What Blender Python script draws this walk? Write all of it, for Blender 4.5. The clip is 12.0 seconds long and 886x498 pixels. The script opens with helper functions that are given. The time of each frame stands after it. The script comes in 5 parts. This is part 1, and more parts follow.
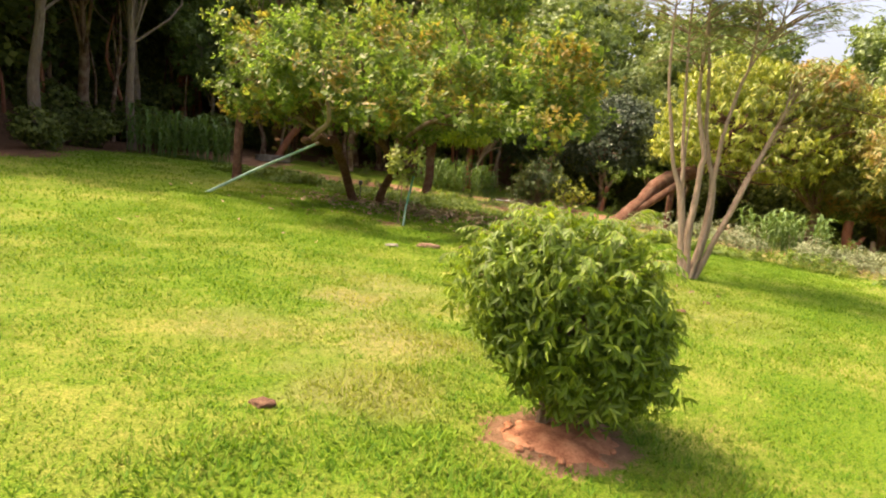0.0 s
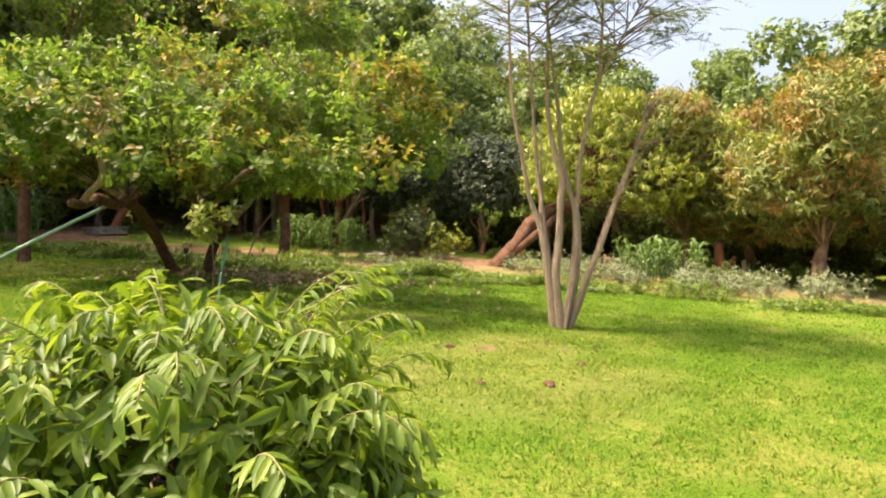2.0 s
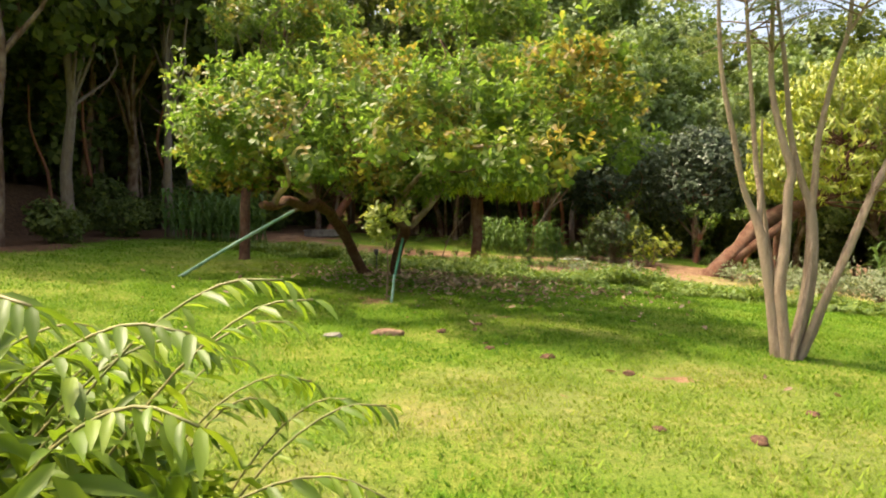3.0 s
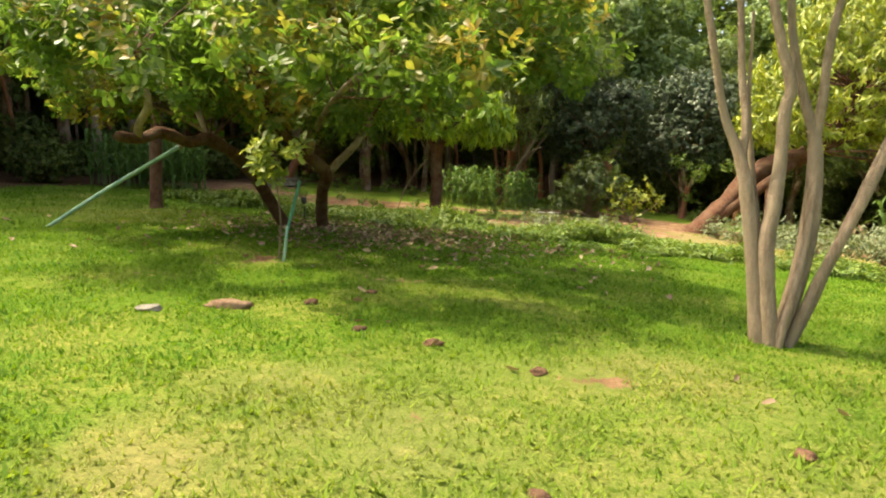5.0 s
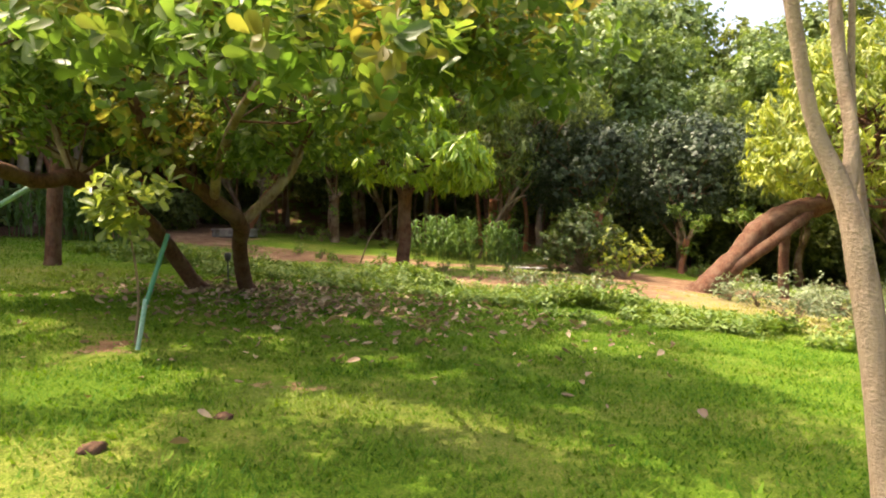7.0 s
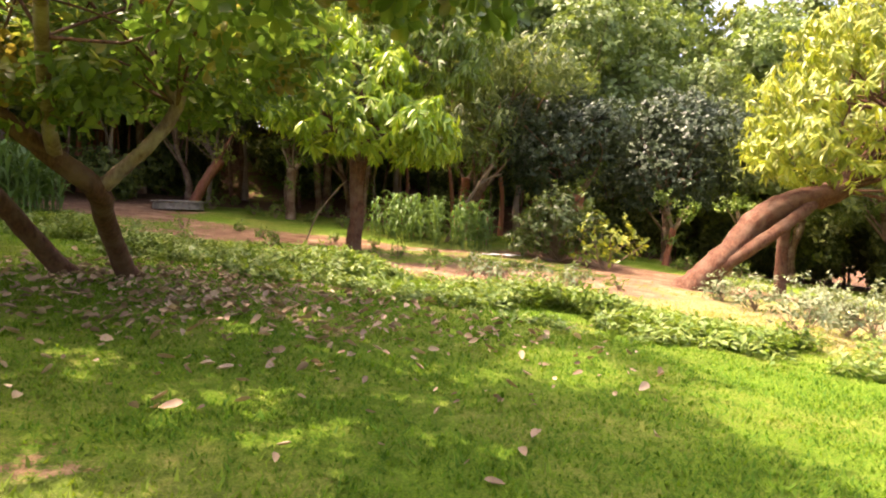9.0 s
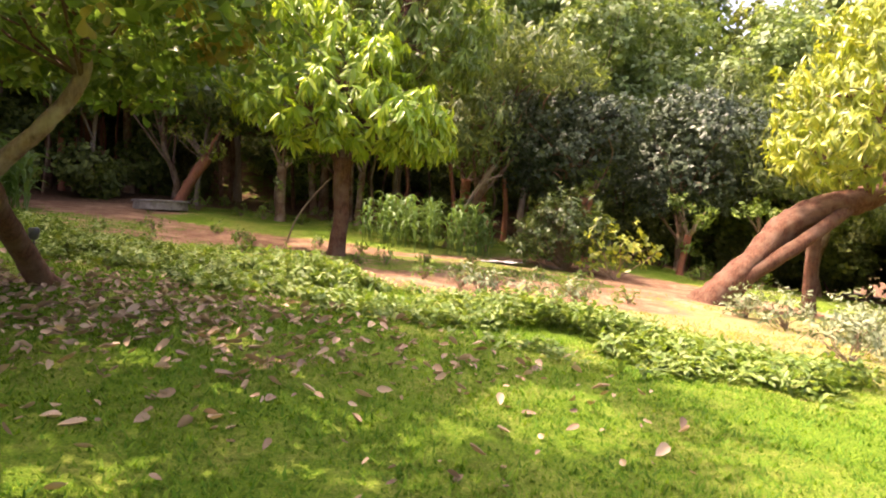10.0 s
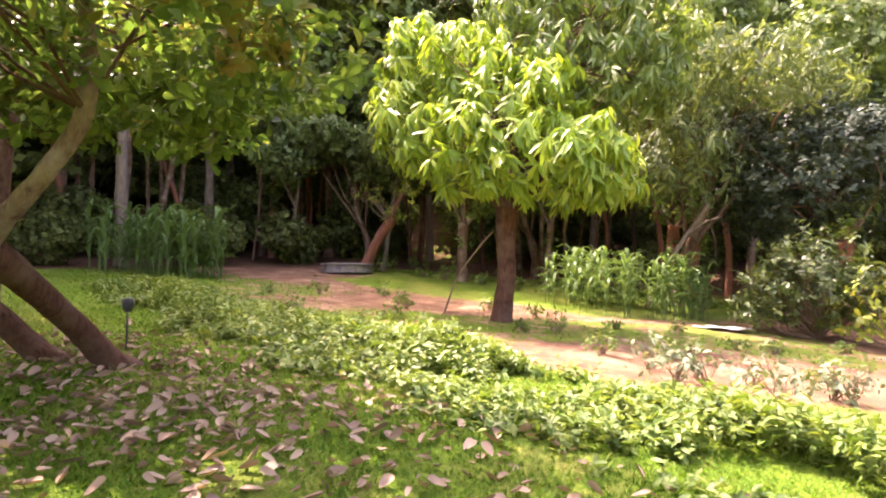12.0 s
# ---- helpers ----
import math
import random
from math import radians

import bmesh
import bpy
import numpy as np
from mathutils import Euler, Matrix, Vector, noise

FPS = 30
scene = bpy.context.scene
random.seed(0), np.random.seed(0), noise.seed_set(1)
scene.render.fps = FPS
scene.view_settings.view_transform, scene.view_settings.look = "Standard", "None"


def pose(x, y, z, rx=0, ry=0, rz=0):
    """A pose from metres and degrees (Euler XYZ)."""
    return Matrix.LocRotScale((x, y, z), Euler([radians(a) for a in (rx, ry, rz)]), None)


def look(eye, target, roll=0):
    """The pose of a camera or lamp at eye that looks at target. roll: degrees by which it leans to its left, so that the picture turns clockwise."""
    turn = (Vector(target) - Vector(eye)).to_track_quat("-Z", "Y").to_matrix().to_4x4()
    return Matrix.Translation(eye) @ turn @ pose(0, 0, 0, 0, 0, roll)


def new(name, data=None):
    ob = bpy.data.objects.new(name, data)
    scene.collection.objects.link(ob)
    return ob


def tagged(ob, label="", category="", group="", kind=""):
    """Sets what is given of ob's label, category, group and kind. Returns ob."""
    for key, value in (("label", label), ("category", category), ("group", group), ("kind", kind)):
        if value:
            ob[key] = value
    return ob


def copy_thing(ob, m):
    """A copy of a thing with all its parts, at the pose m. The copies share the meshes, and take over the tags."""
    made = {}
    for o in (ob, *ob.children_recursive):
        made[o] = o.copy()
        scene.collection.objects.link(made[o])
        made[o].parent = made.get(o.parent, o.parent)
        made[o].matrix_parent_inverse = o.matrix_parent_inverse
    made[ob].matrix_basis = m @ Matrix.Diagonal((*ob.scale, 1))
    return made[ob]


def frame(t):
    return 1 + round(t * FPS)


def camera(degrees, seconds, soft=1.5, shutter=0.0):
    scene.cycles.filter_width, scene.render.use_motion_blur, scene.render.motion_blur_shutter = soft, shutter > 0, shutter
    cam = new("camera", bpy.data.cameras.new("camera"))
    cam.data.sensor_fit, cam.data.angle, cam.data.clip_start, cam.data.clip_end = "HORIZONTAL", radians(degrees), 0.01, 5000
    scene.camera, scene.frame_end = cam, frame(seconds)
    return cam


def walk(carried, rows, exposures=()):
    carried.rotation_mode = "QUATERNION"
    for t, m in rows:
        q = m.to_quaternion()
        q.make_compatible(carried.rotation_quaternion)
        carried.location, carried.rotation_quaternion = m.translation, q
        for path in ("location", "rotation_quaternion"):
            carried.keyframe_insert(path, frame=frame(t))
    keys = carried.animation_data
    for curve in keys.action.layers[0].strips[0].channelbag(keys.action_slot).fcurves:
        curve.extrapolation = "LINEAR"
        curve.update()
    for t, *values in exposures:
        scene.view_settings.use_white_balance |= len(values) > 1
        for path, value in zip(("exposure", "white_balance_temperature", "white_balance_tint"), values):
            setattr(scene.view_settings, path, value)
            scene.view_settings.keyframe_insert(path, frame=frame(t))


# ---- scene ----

# ---------------------------------------------------------------- camera
cam = camera(73.0, 12.0, soft=1.95)
ROWS = [
    (0.0, 0.122, 0.386, 1.378, 82.893, -3.452, 0.214),
    (0.1, 0.190, 0.515, 1.357, 82.95, -2.95, -6.60),
    (0.2, 0.255, 0.640, 1.338, 83.00, -2.45, -9.10),
    (0.3, 0.318, 0.765, 1.319, 83.05, -2.00, -12.30),
    (0.4, 0.380, 0.887, 1.300, 83.10, -1.55, -14.40),
    (0.5, 0.439, 1.005, 1.286, 83.135, -1.178, -14.985),
    (1.0, 0.715, 1.587, 1.272, 82.189, -0.156, -15.271),
    (1.5, 1.009, 2.033, 1.300, 81.990, -0.353, -15.460),
    (2.0, 1.376, 2.554, 1.334, 88.092, 1.580, -9.797),
    (2.5, 1.637, 3.077, 1.312, 89.534, 2.138, 5.185),
    (4.5, 2.617, 5.148, 1.154, 85.195, 0.958, 13.414),
    (5.0, 2.731, 5.805, 1.110, 84.679, 0.622, 9.418),
    (5.5, 2.852, 6.466, 1.148, 85.012, 0.659, 8.610),
    (6.0, 2.851, 6.994, 1.163, 85.387, 0.564, 9.041),
    (6.5, 2.891, 7.682, 1.159, 87.217, 0.414, 8.614),
    (7.0, 2.936, 8.313, 1.185, 89.449, 0.547, 8.595),
    (9.0, 3.287, 10.351, 1.218, 87.611, -1.322, 7.125),
    (9.5, 3.413, 10.979, 1.246, 88.056, -1.275, 7.742),
    (10.0, 3.499, 11.685, 1.211, 88.017, -1.940, 8.057),
    (10.5, 3.594, 12.294, 1.191, 88.341, -1.548, 11.692),
    (11.0, 3.577, 12.938, 1.209, 88.864, -1.199, 13.931),
    (11.5, 3.576, 13.553, 1.247, 90.582, -0.897, 22.271),
    (12.0, 3.699, 14.047, 1.275, 93.041, -0.583, 28.532),
]
walk(cam, [(t, pose(x, y, z, rx, ry, rz)) for t, x, y, z, rx, ry, rz in ROWS], [(0.0, 1.80, 7500.0, 22.0), (2.5, 1.78, 7050.0, 15.0), (4.5, 1.74, 7300.0, 4.0), (7.0, 2.10, 7000.0, 14.0), (9.0, 2.46, 7100.0, 28.0), (11.0, 2.66, 6950.0, 36.0), (12.0, 3.06, 6600.0, 41.0)])

# ---------------------------------------------------------------- light
SUN_EL, SUN_AZ = 63.0, -79.0   # degrees; azimuth from +y towards +x
world = bpy.data.worlds.new("sky")
scene.world = world
world.use_nodes = True
wn = world.node_tree.nodes
sky = wn.new("ShaderNodeTexSky")
sky.sky_type = "NISHITA"
sky.sun_disc = False
sky.sun_elevation = radians(SUN_EL)
sky.sun_rotation = radians(SUN_AZ)
sky.air_density, sky.dust_density, sky.ozone_density = 1.0, 9.0, 1.0
wn["Background"].inputs["Strength"].default_value = 0.15
world.node_tree.links.new(sky.outputs[0], wn["Background"].inputs["Color"])
sun_data = bpy.data.lights.new("sun", "SUN")
sun_data.energy, sun_data.angle, sun_data.color = 2.3, radians(0.53), (1.0, 0.91, 0.72)
sun = new("sun", sun_data)
sun_from = Vector((math.sin(radians(SUN_AZ)) * math.cos(radians(SUN_EL)), math.cos(radians(SUN_AZ)) * math.cos(radians(SUN_EL)), math.sin(radians(SUN_EL))))
sun.matrix_world = look(sun_from * 60, (0, 0, 0))


# ---------------------------------------------------------------- materials
class Nodes:
    """Short hand for building one node material."""

    def __init__(self, name):
        self.mat = bpy.data.materials.new(name)
        self.mat.use_nodes = True
        self.tree = self.mat.node_tree
        self.shader = self.tree.nodes["Principled BSDF"]
        self.out = self.tree.nodes["Material Output"]

    def add(self, kind, **inputs):
        node = self.tree.nodes.new(kind)
        for key, value in inputs.items():
            node.inputs[key.replace("_", " ")].default_value = value
        return node

    def link(self, a, b):
        self.tree.links.new(a, b)

    def where(self):
        return self.add("ShaderNodeTexCoord").outputs["Object"]

    def noise(self, scale, detail=4.0, rough=0.55, vector=None):
        n = self.add("ShaderNodeTexNoise", Scale=scale, Detail=detail, Roughness=rough)
        self.link(vector or self.where(), n.inputs["Vector"])
        return n.outputs["Fac"]

    def ramp(self, fac, *stops):
        n = self.add("ShaderNodeValToRGB")
        while len(n.color_ramp.elements) < len(stops):
            n.color_ramp.elements.new(0.5)
        for e, (at, colour) in zip(n.color_ramp.elements, stops):
            e.position, e.color = at, (*colour, 1)
        self.link(fac, n.inputs["Fac"])
        return n.outputs["Color"]

    def mix(self, fac, a, b, how="MIX"):
        n = self.tree.nodes.new("ShaderNodeMix")
        n.data_type, n.blend_type = "RGBA", how
        for value, slot in ((fac, n.inputs["Factor"]), (a, n.inputs["A"]), (b, n.inputs["B"])):
            if isinstance(value, (int, float)):
                slot.default_value = value
            elif isinstance(value, tuple):
                slot.default_value = (*value, 1)
            else:
                self.link(value, slot)
        return n.outputs["Result"]

    def math(self, how, a, b):
        n = self.tree.nodes.new("ShaderNodeMath")
        n.operation = how
        for value, slot in ((a, n.inputs[0]), (b, n.inputs[1])):
            if isinstance(value, (int, float)):
                slot.default_value = value
            else:
                self.link(value, slot)
        return n.outputs[0]

    def island(self):
        return self.add("ShaderNodeNewGeometry").outputs["Random Per Island"]

    def bump(self, height, strength, distance):
        n = self.add("ShaderNodeBump", Strength=strength, Distance=distance)
        self.link(height, n.inputs["Height"])
        self.link(n.outputs["Normal"], self.shader.inputs["Normal"])

    def done(self, colour, rough=0.8, spec=0.3, through_light=0.0, glow=(1.25, 1.2, 0.55)):
        if isinstance(colour, tuple):
            self.shader.inputs["Base Color"].default_value = (*colour, 1)
        else:
            self.link(colour, self.shader.inputs["Base Color"])
        self.shader.inputs["Roughness"].default_value = rough
        self.shader.inputs["Specular IOR Level"].default_value = spec
        if through_light:
            t = self.add("ShaderNodeBsdfTranslucent")
            warm = self.mix(1.0, colour, glow, "MULTIPLY")
            self.link(warm, t.inputs["Color"])
            m = self.add("ShaderNodeMixShader", Fac=through_light)
            self.link(self.shader.outputs[0], m.inputs[1])
            self.link(t.outputs[0], m.inputs[2])
            self.link(m.outputs[0], self.out.inputs["Surface"])
        return self.mat


def leaf_material(name, dark, mid, light, flush=None, flush_scale=0.5, flush_at=0.6, rough=0.42, through_light=0.32, spec=0.4, glow=(1.25, 1.2, 0.55)):
    """Leaves: every leaf a little different, with broad drifts of colour through the crown."""
    n = Nodes(name)
    each = n.ramp(n.island(), (0.0, dark), (0.55, mid), (1.0, light))
    drift = n.noise(0.9, 3)
    each = n.mix(n.math("MULTIPLY", drift, 0.55), each, light)
    if flush:
        patch = n.ramp(n.noise(flush_scale, 3, 0.6), (flush_at - 0.05, (0, 0, 0)), (flush_at + 0.1, (1, 1, 1)))
        some = n.math("GREATER_THAN", n.island(), 0.25)
        each = n.mix(n.math("MULTIPLY", patch, some), each, flush)
    n.bump(n.noise(60, 2), 0.15, 0.004)
    return n.done(each, rough, spec, through_light, glow)


def bark_material(name, dark, light, lichen=None, scale=9.0):
    n = Nodes(name)
    stretch = n.add("ShaderNodeMapping")
    stretch.inputs["Scale"].default_value = (1.0, 1.0, 0.28)
    n.link(n.where(), stretch.inputs["Vector"])
    v = stretch.outputs["Vector"]
    grain = n.noise(scale * 3, 6, 0.7, v)
    col = n.ramp(grain, (0.3, dark), (0.72, light))
    blot = n.noise(scale * 0.45, 3, 0.6)
    col = n.mix(n.ramp(blot, (0.42, (0, 0, 0)), (0.7, (1, 1, 1))), col, lichen or tuple(0.6 * c for c in light))
    n.bump(n.math("ADD", grain, n.noise(scale * 9, 4)), 0.75, 0.02)
    return n.done(col, 0.9, 0.15)


def plain_material(name, a, b, scale=6.0, rough=0.8, spec=0.3, bump=0.4, metal=0.0):
    n = Nodes(name)
    col = n.ramp(n.math("ADD", n.math("MULTIPLY", n.noise(scale, 5), 0.7), n.math("MULTIPLY", n.noise(scale * 7, 3), 0.3)), (0.35, a), (0.65, b))
    n.bump(n.noise(scale * 6, 5), bump, 0.01)
    n.shader.inputs["Metallic"].default_value = metal
    return n.done(col, rough, spec)


def ground_material():
    n = Nodes("lawn_and_soil")
    masks = n.add("ShaderNodeVertexColor")
    masks.layer_name = "cover"
    split = n.add("ShaderNodeSeparateColor")
    n.link(masks.outputs["Color"], split.inputs["Color"])
    soil_fac, litter_fac, dry_fac = split.outputs[0], split.outputs[1], split.outputs[2]
    fine, mid, broad = n.noise(55, 5, 0.7), n.noise(7, 5, 0.65), n.noise(0.7, 4)
    green = n.ramp(fine, (0.3, (0.040, 0.086, 0.006)), (0.52, (0.098, 0.172, 0.011)), (0.75, (0.195, 0.26, 0.027)))
    yellow = n.ramp(fine, (0.3, (0.14, 0.145, 0.025)), (0.7, (0.34, 0.325, 0.08)))
    patch = n.ramp(n.math("ADD", n.math("MULTIPLY", broad, 0.55), n.math("MULTIPLY", mid, 0.45)), (0.46, (0, 0, 0)), (0.62, (1, 1, 1)))
    grass = n.mix(n.math("MULTIPLY", patch, 0.7), green, yellow)
    grass = n.mix(dry_fac, grass, n.ramp(mid, (0.3, (0.15, 0.132, 0.05)), (0.7, (0.26, 0.22, 0.10))))
    clumps = n.noise(1.7, 4, 0.6)
    soil = n.ramp(n.math("ADD", n.math("MULTIPLY", clumps, 0.55), n.math("ADD", n.math("MULTIPLY", mid, 0.25), n.math("MULTIPLY", fine, 0.2))), (0.37, (0.11, 0.056, 0.032)), (0.51, (0.21, 0.122, 0.068)), (0.64, (0.36, 0.245, 0.145)))
    litter = n.ramp(n.math("ADD", n.math("MULTIPLY", mid, 0.5), n.math("MULTIPLY", fine, 0.5)), (0.36, (0.045, 0.026, 0.014)), (0.55, (0.14, 0.075, 0.04)), (0.7, (0.27, 0.17, 0.09)))
    rag = n.math("MULTIPLY", n.math("SUBTRACT", n.math("ADD", n.math("ADD", n.math("MULTIPLY", mid, 0.4), n.math("MULTIPLY", clumps, 0.4)), n.math("MULTIPLY", fine, 0.2)), 0.5), 3.4)
    edge = n.ramp(n.math("ADD", soil_fac, rag), (0.42, (0, 0, 0)), (0.58, (1, 1, 1)))
    edge2 = n.ramp(n.math("ADD", litter_fac, rag), (0.40, (0, 0, 0)), (0.60, (1, 1, 1)))
    col = n.mix(edge2, n.mix(edge, grass, soil), litter)
    n.bump(n.math("ADD", n.math("MULTIPLY", mid, 1.0), n.math("MULTIPLY", fine, 0.8)), 0.8, 0.05)
    return n.done(col, 0.95, 0.1)


def grass_material(name, dark, mid, light, straw):
    n = Nodes(name)
    each = n.ramp(n.island(), (0.0, dark), (0.5, mid), (1.0, light))
    broad = n.math("ADD", n.math("MULTIPLY", n.noise(0.7, 4), 0.55), n.math("MULTIPLY", n.noise(7, 5, 0.65), 0.45))
    patch = n.ramp(broad, (0.48, (0, 0, 0)), (0.64, (1, 1, 1)))
    masks = n.add("ShaderNodeVertexColor")
    masks.layer_name = "cover"
    split = n.add("ShaderNodeSeparateColor")
    n.link(masks.outputs["Color"], split.inputs["Color"])
    col = n.mix(n.math("MULTIPLY", patch, 0.45), each, tuple(0.75 * a + 0.25 * b for a, b in zip(light, straw)))
    col = n.mix(n.math("MULTIPLY", split.outputs[2], n.math("ADD", n.noise(14, 3), 0.25)), col, straw)
    return n.done(col, 0.65, 0.12, 0.4)


M_GROUND = ground_material()
M_GRASS = grass_material("grass_blades", (0.036, 0.097, 0.006), (0.078, 0.174, 0.010), (0.152, 0.245, 0.020), (0.27, 0.245, 0.055))
M_BUSH = leaf_material("glossy_bush_leaves", (0.04, 0.085, 0.012), (0.085, 0.165, 0.018), (0.22, 0.30, 0.035), rough=0.42, through_light=0.5, spec=0.3)
M_CASHEW = leaf_material("cashew_leaves", (0.050, 0.105, 0.020), (0.105, 0.180, 0.032), (0.225, 0.27, 0.062), (0.32, 0.21, 0.055), 0.75, 0.54, rough=0.42, through_light=0.56, spec=0.3, glow=(1.0, 1.2, 0.6))
M_SAPLING = leaf_material("young_cashew_leaves", (0.10, 0.16, 0.035), (0.20, 0.27, 0.065), (0.37, 0.40, 0.13), rough=0.4, through_light=0.5)
M_MANGO = leaf_material("young_mango_leaves", (0.075, 0.18, 0.015), (0.18, 0.33, 0.022), (0.40, 0.48, 0.05), rough=0.34, through_light=0.38)
M_MANGO_OLD = leaf_material("grown_mango_leaves", (0.05, 0.10, 0.016), (0.10, 0.18, 0.025), (0.21, 0.28, 0.05), rough=0.4, through_light=0.35)
M_MANGO_DARK = leaf_material("old_mango_leaves", (0.034, 0.062, 0.020), (0.072, 0.118, 0.034), (0.20, 0.245, 0.07), rough=0.5, through_light=0.38, spec=0.3)
M_MANGO_YELLOW = leaf_material("yellow_green_mango_leaves", (0.08, 0.14, 0.018), (0.19, 0.27, 0.026), (0.36, 0.37, 0.05), rough=0.38, through_light=0.35)
M_ORANGE = leaf_material("flushing_mango_leaves", (0.05, 0.10, 0.018), (0.12, 0.18, 0.03), (0.22, 0.24, 0.05), (0.30, 0.175, 0.045), 0.55, 0.50, rough=0.5)
M_FOREST = leaf_material("forest_leaves", (0.032, 0.056, 0.018), (0.072, 0.112, 0.030), (0.21, 0.24, 0.065), rough=0.6, through_light=0.42, spec=0.2)
M_FOREST_PALE = leaf_material("tall_tree_leaves", (0.06, 0.11, 0.03), (0.12, 0.19, 0.05), (0.22, 0.29, 0.09), rough=0.5)
M_DARKTREE = leaf_material("dense_dark_leaves", (0.018, 0.036, 0.018), (0.036, 0.062, 0.030), (0.085, 0.11, 0.055), rough=0.45, through_light=0.2, spec=0.25)
M_SHRUB = leaf_material("dark_shrub_leaves", (0.028, 0.058, 0.016), (0.060, 0.105, 0.026), (0.16, 0.20, 0.05), rough=0.38, through_light=0.3)
M_FEATHER = leaf_material("feathery_leaflets", (0.07, 0.10, 0.06), (0.12, 0.16, 0.08), (0.18, 0.22, 0.10), rough=0.5, through_light=0.4)
M_BED = leaf_material("groundcover_leaves", (0.055, 0.13, 0.018), (0.10, 0.185, 0.026), (0.205, 0.26, 0.045), rough=0.5, through_light=0.35)
M_GREY = leaf_material("grey_weed_leaves", (0.085, 0.125, 0.055), (0.15, 0.19, 0.09), (0.26, 0.29, 0.165), rough=0.7, through_light=0.2)
M_CORN = leaf_material("corn_leaves", (0.04, 0.095, 0.03), (0.085, 0.165, 0.045), (0.16, 0.23, 0.065), rough=0.5, through_light=0.3, spec=0.25)
M_DEAD = leaf_material("fallen_leaf", (0.09, 0.05, 0.03), (0.24, 0.15, 0.09), (0.42, 0.31, 0.20), rough=0.6, through_light=0.1, spec=0.3)
M_BARK = bark_material("cashew_bark", (0.036, 0.016, 0.010), (0.165, 0.078, 0.044), (0.15, 0.092, 0.060))
M_BARK_LIMB = bark_material("greyish_limb_bark", (0.10, 0.060, 0.040), (0.30, 0.20, 0.135), (0.34, 0.27, 0.20))
M_BARK_RED = bark_material("peeled_red_bark", (0.16, 0.055, 0.03), (0.36, 0.15, 0.085), (0.27, 0.12, 0.07))
M_BARK_PALE = bark_material("pale_smooth_bark", (0.17, 0.115, 0.075), (0.38, 0.29, 0.205), (0.25, 0.195, 0.135), 7.0)
M_BARK_FOREST = bark_material("forest_bark", (0.07, 0.035, 0.020), (0.20, 0.115, 0.07), (0.30, 0.22, 0.15), 6.0)
M_BARK_GREY = bark_material("whitish_bark", (0.12, 0.085, 0.06), (0.30, 0.24, 0.18), (0.19, 0.13, 0.09), 6.0)
M_TWIG = bark_material("twig_bark", (0.15, 0.10, 0.06), (0.32, 0.23, 0.15))
M_SHOOT = plain_material("green_shoot", (0.10, 0.13, 0.03), (0.22, 0.18, 0.07), 9.0, 0.6, 0.3, 0.1)
M_POLE = plain_material("worn_green_paint", (0.13, 0.27, 0.19), (0.36, 0.50, 0.40), 5.0, 0.5, 0.4, 0.15)
M_STAKE = plain_material("green_painted_stake", (0.02, 0.12, 0.065), (0.07, 0.24, 0.14), 5.0, 0.45, 0.45, 0.15)
M_STONE = plain_material("weathered_concrete", (0.13, 0.11, 0.09), (0.32, 0.29, 0.245), 5.0, 0.9, 0.2)
M_PEBBLE = plain_material("dull_grey_stone", (0.10, 0.09, 0.07), (0.24, 0.22, 0.18), 7.0, 0.9, 0.2)
M_CLOD = plain_material("earth_clod", (0.05, 0.028, 0.018), (0.16, 0.09, 0.055), 9.0, 0.95, 0.1, 0.8)
M_WOOD = plain_material("weathered_wood", (0.10, 0.055, 0.032), (0.29, 0.185, 0.115), 6.0, 0.85, 0.2, 0.7)
M_SOIL = plain_material("red_soil", (0.19, 0.075, 0.035), (0.44, 0.21, 0.11), 8.0, 0.95, 0.1, 0.9)
M_METAL = plain_material("dark_painted_metal", (0.02, 0.022, 0.02), (0.06, 0.06, 0.055), 9.0, 0.5, 0.5, 0.1)
M_SHEET = plain_material("dusty_plastic_sheet", (0.26, 0.25, 0.24), (0.45, 0.43, 0.41), 4.0, 0.5, 0.4, 0.3)


# ---------------------------------------------------------------- mesh tools
RNG = np.random.default_rng(7)


def smooth(a, b, v):
    u = np.clip((np.asarray(v, float) - a) / (b - a), 0, 1)
    return u * u * (3 - 2 * u)


def ground(x, y):
    """Height of the ground: a lawn that falls to the right and rises gently ahead."""
    u, v = np.clip(x, -26, 26), np.clip(y, -7.5, 44.5)
    z = -0.4017 - 0.0632 * u + 0.0480 * v - 0.001113 * u * v - 0.000202 * u * u - 0.000465 * v * v
    bank = np.maximum(smooth(-15.2, -18.6, u) * smooth(12, 16, v), smooth(37.8, 41.6, v) * smooth(13, 4, u))
    return z + 0.45 * smooth(25, 38, v) * smooth(16, 4, u) + 1.7 * bank + 2.4 * np.maximum(smooth(-21, -26, u) * smooth(8, 14, v), smooth(41.2, 44.5, v) * smooth(13, 4, u))


def bed_front(x):
    """Front edge of the planted strip beyond the lawn."""
    return np.interp(x, [-12, -7.5, -4, -1.2, 1.7, 3.9, 5.5, 7, 9, 11.8, 16, 26], [24.0, 20.8, 19.6, 19.0, 18.2, 17.6, 17.7, 17.0, 15.9, 14.6, 13.2, 10.5])


def wobble(x, y, s, k=0):
    """Smooth wander between -1 and 1."""
    return (np.sin(x * s + 1.3 * k + 1.7 * np.sin(y * s * 0.7 + k)) + np.sin(y * s * 1.3 + 2.1 * k + 1.4 * np.sin(x * s * 0.6 - k))) * 0.5


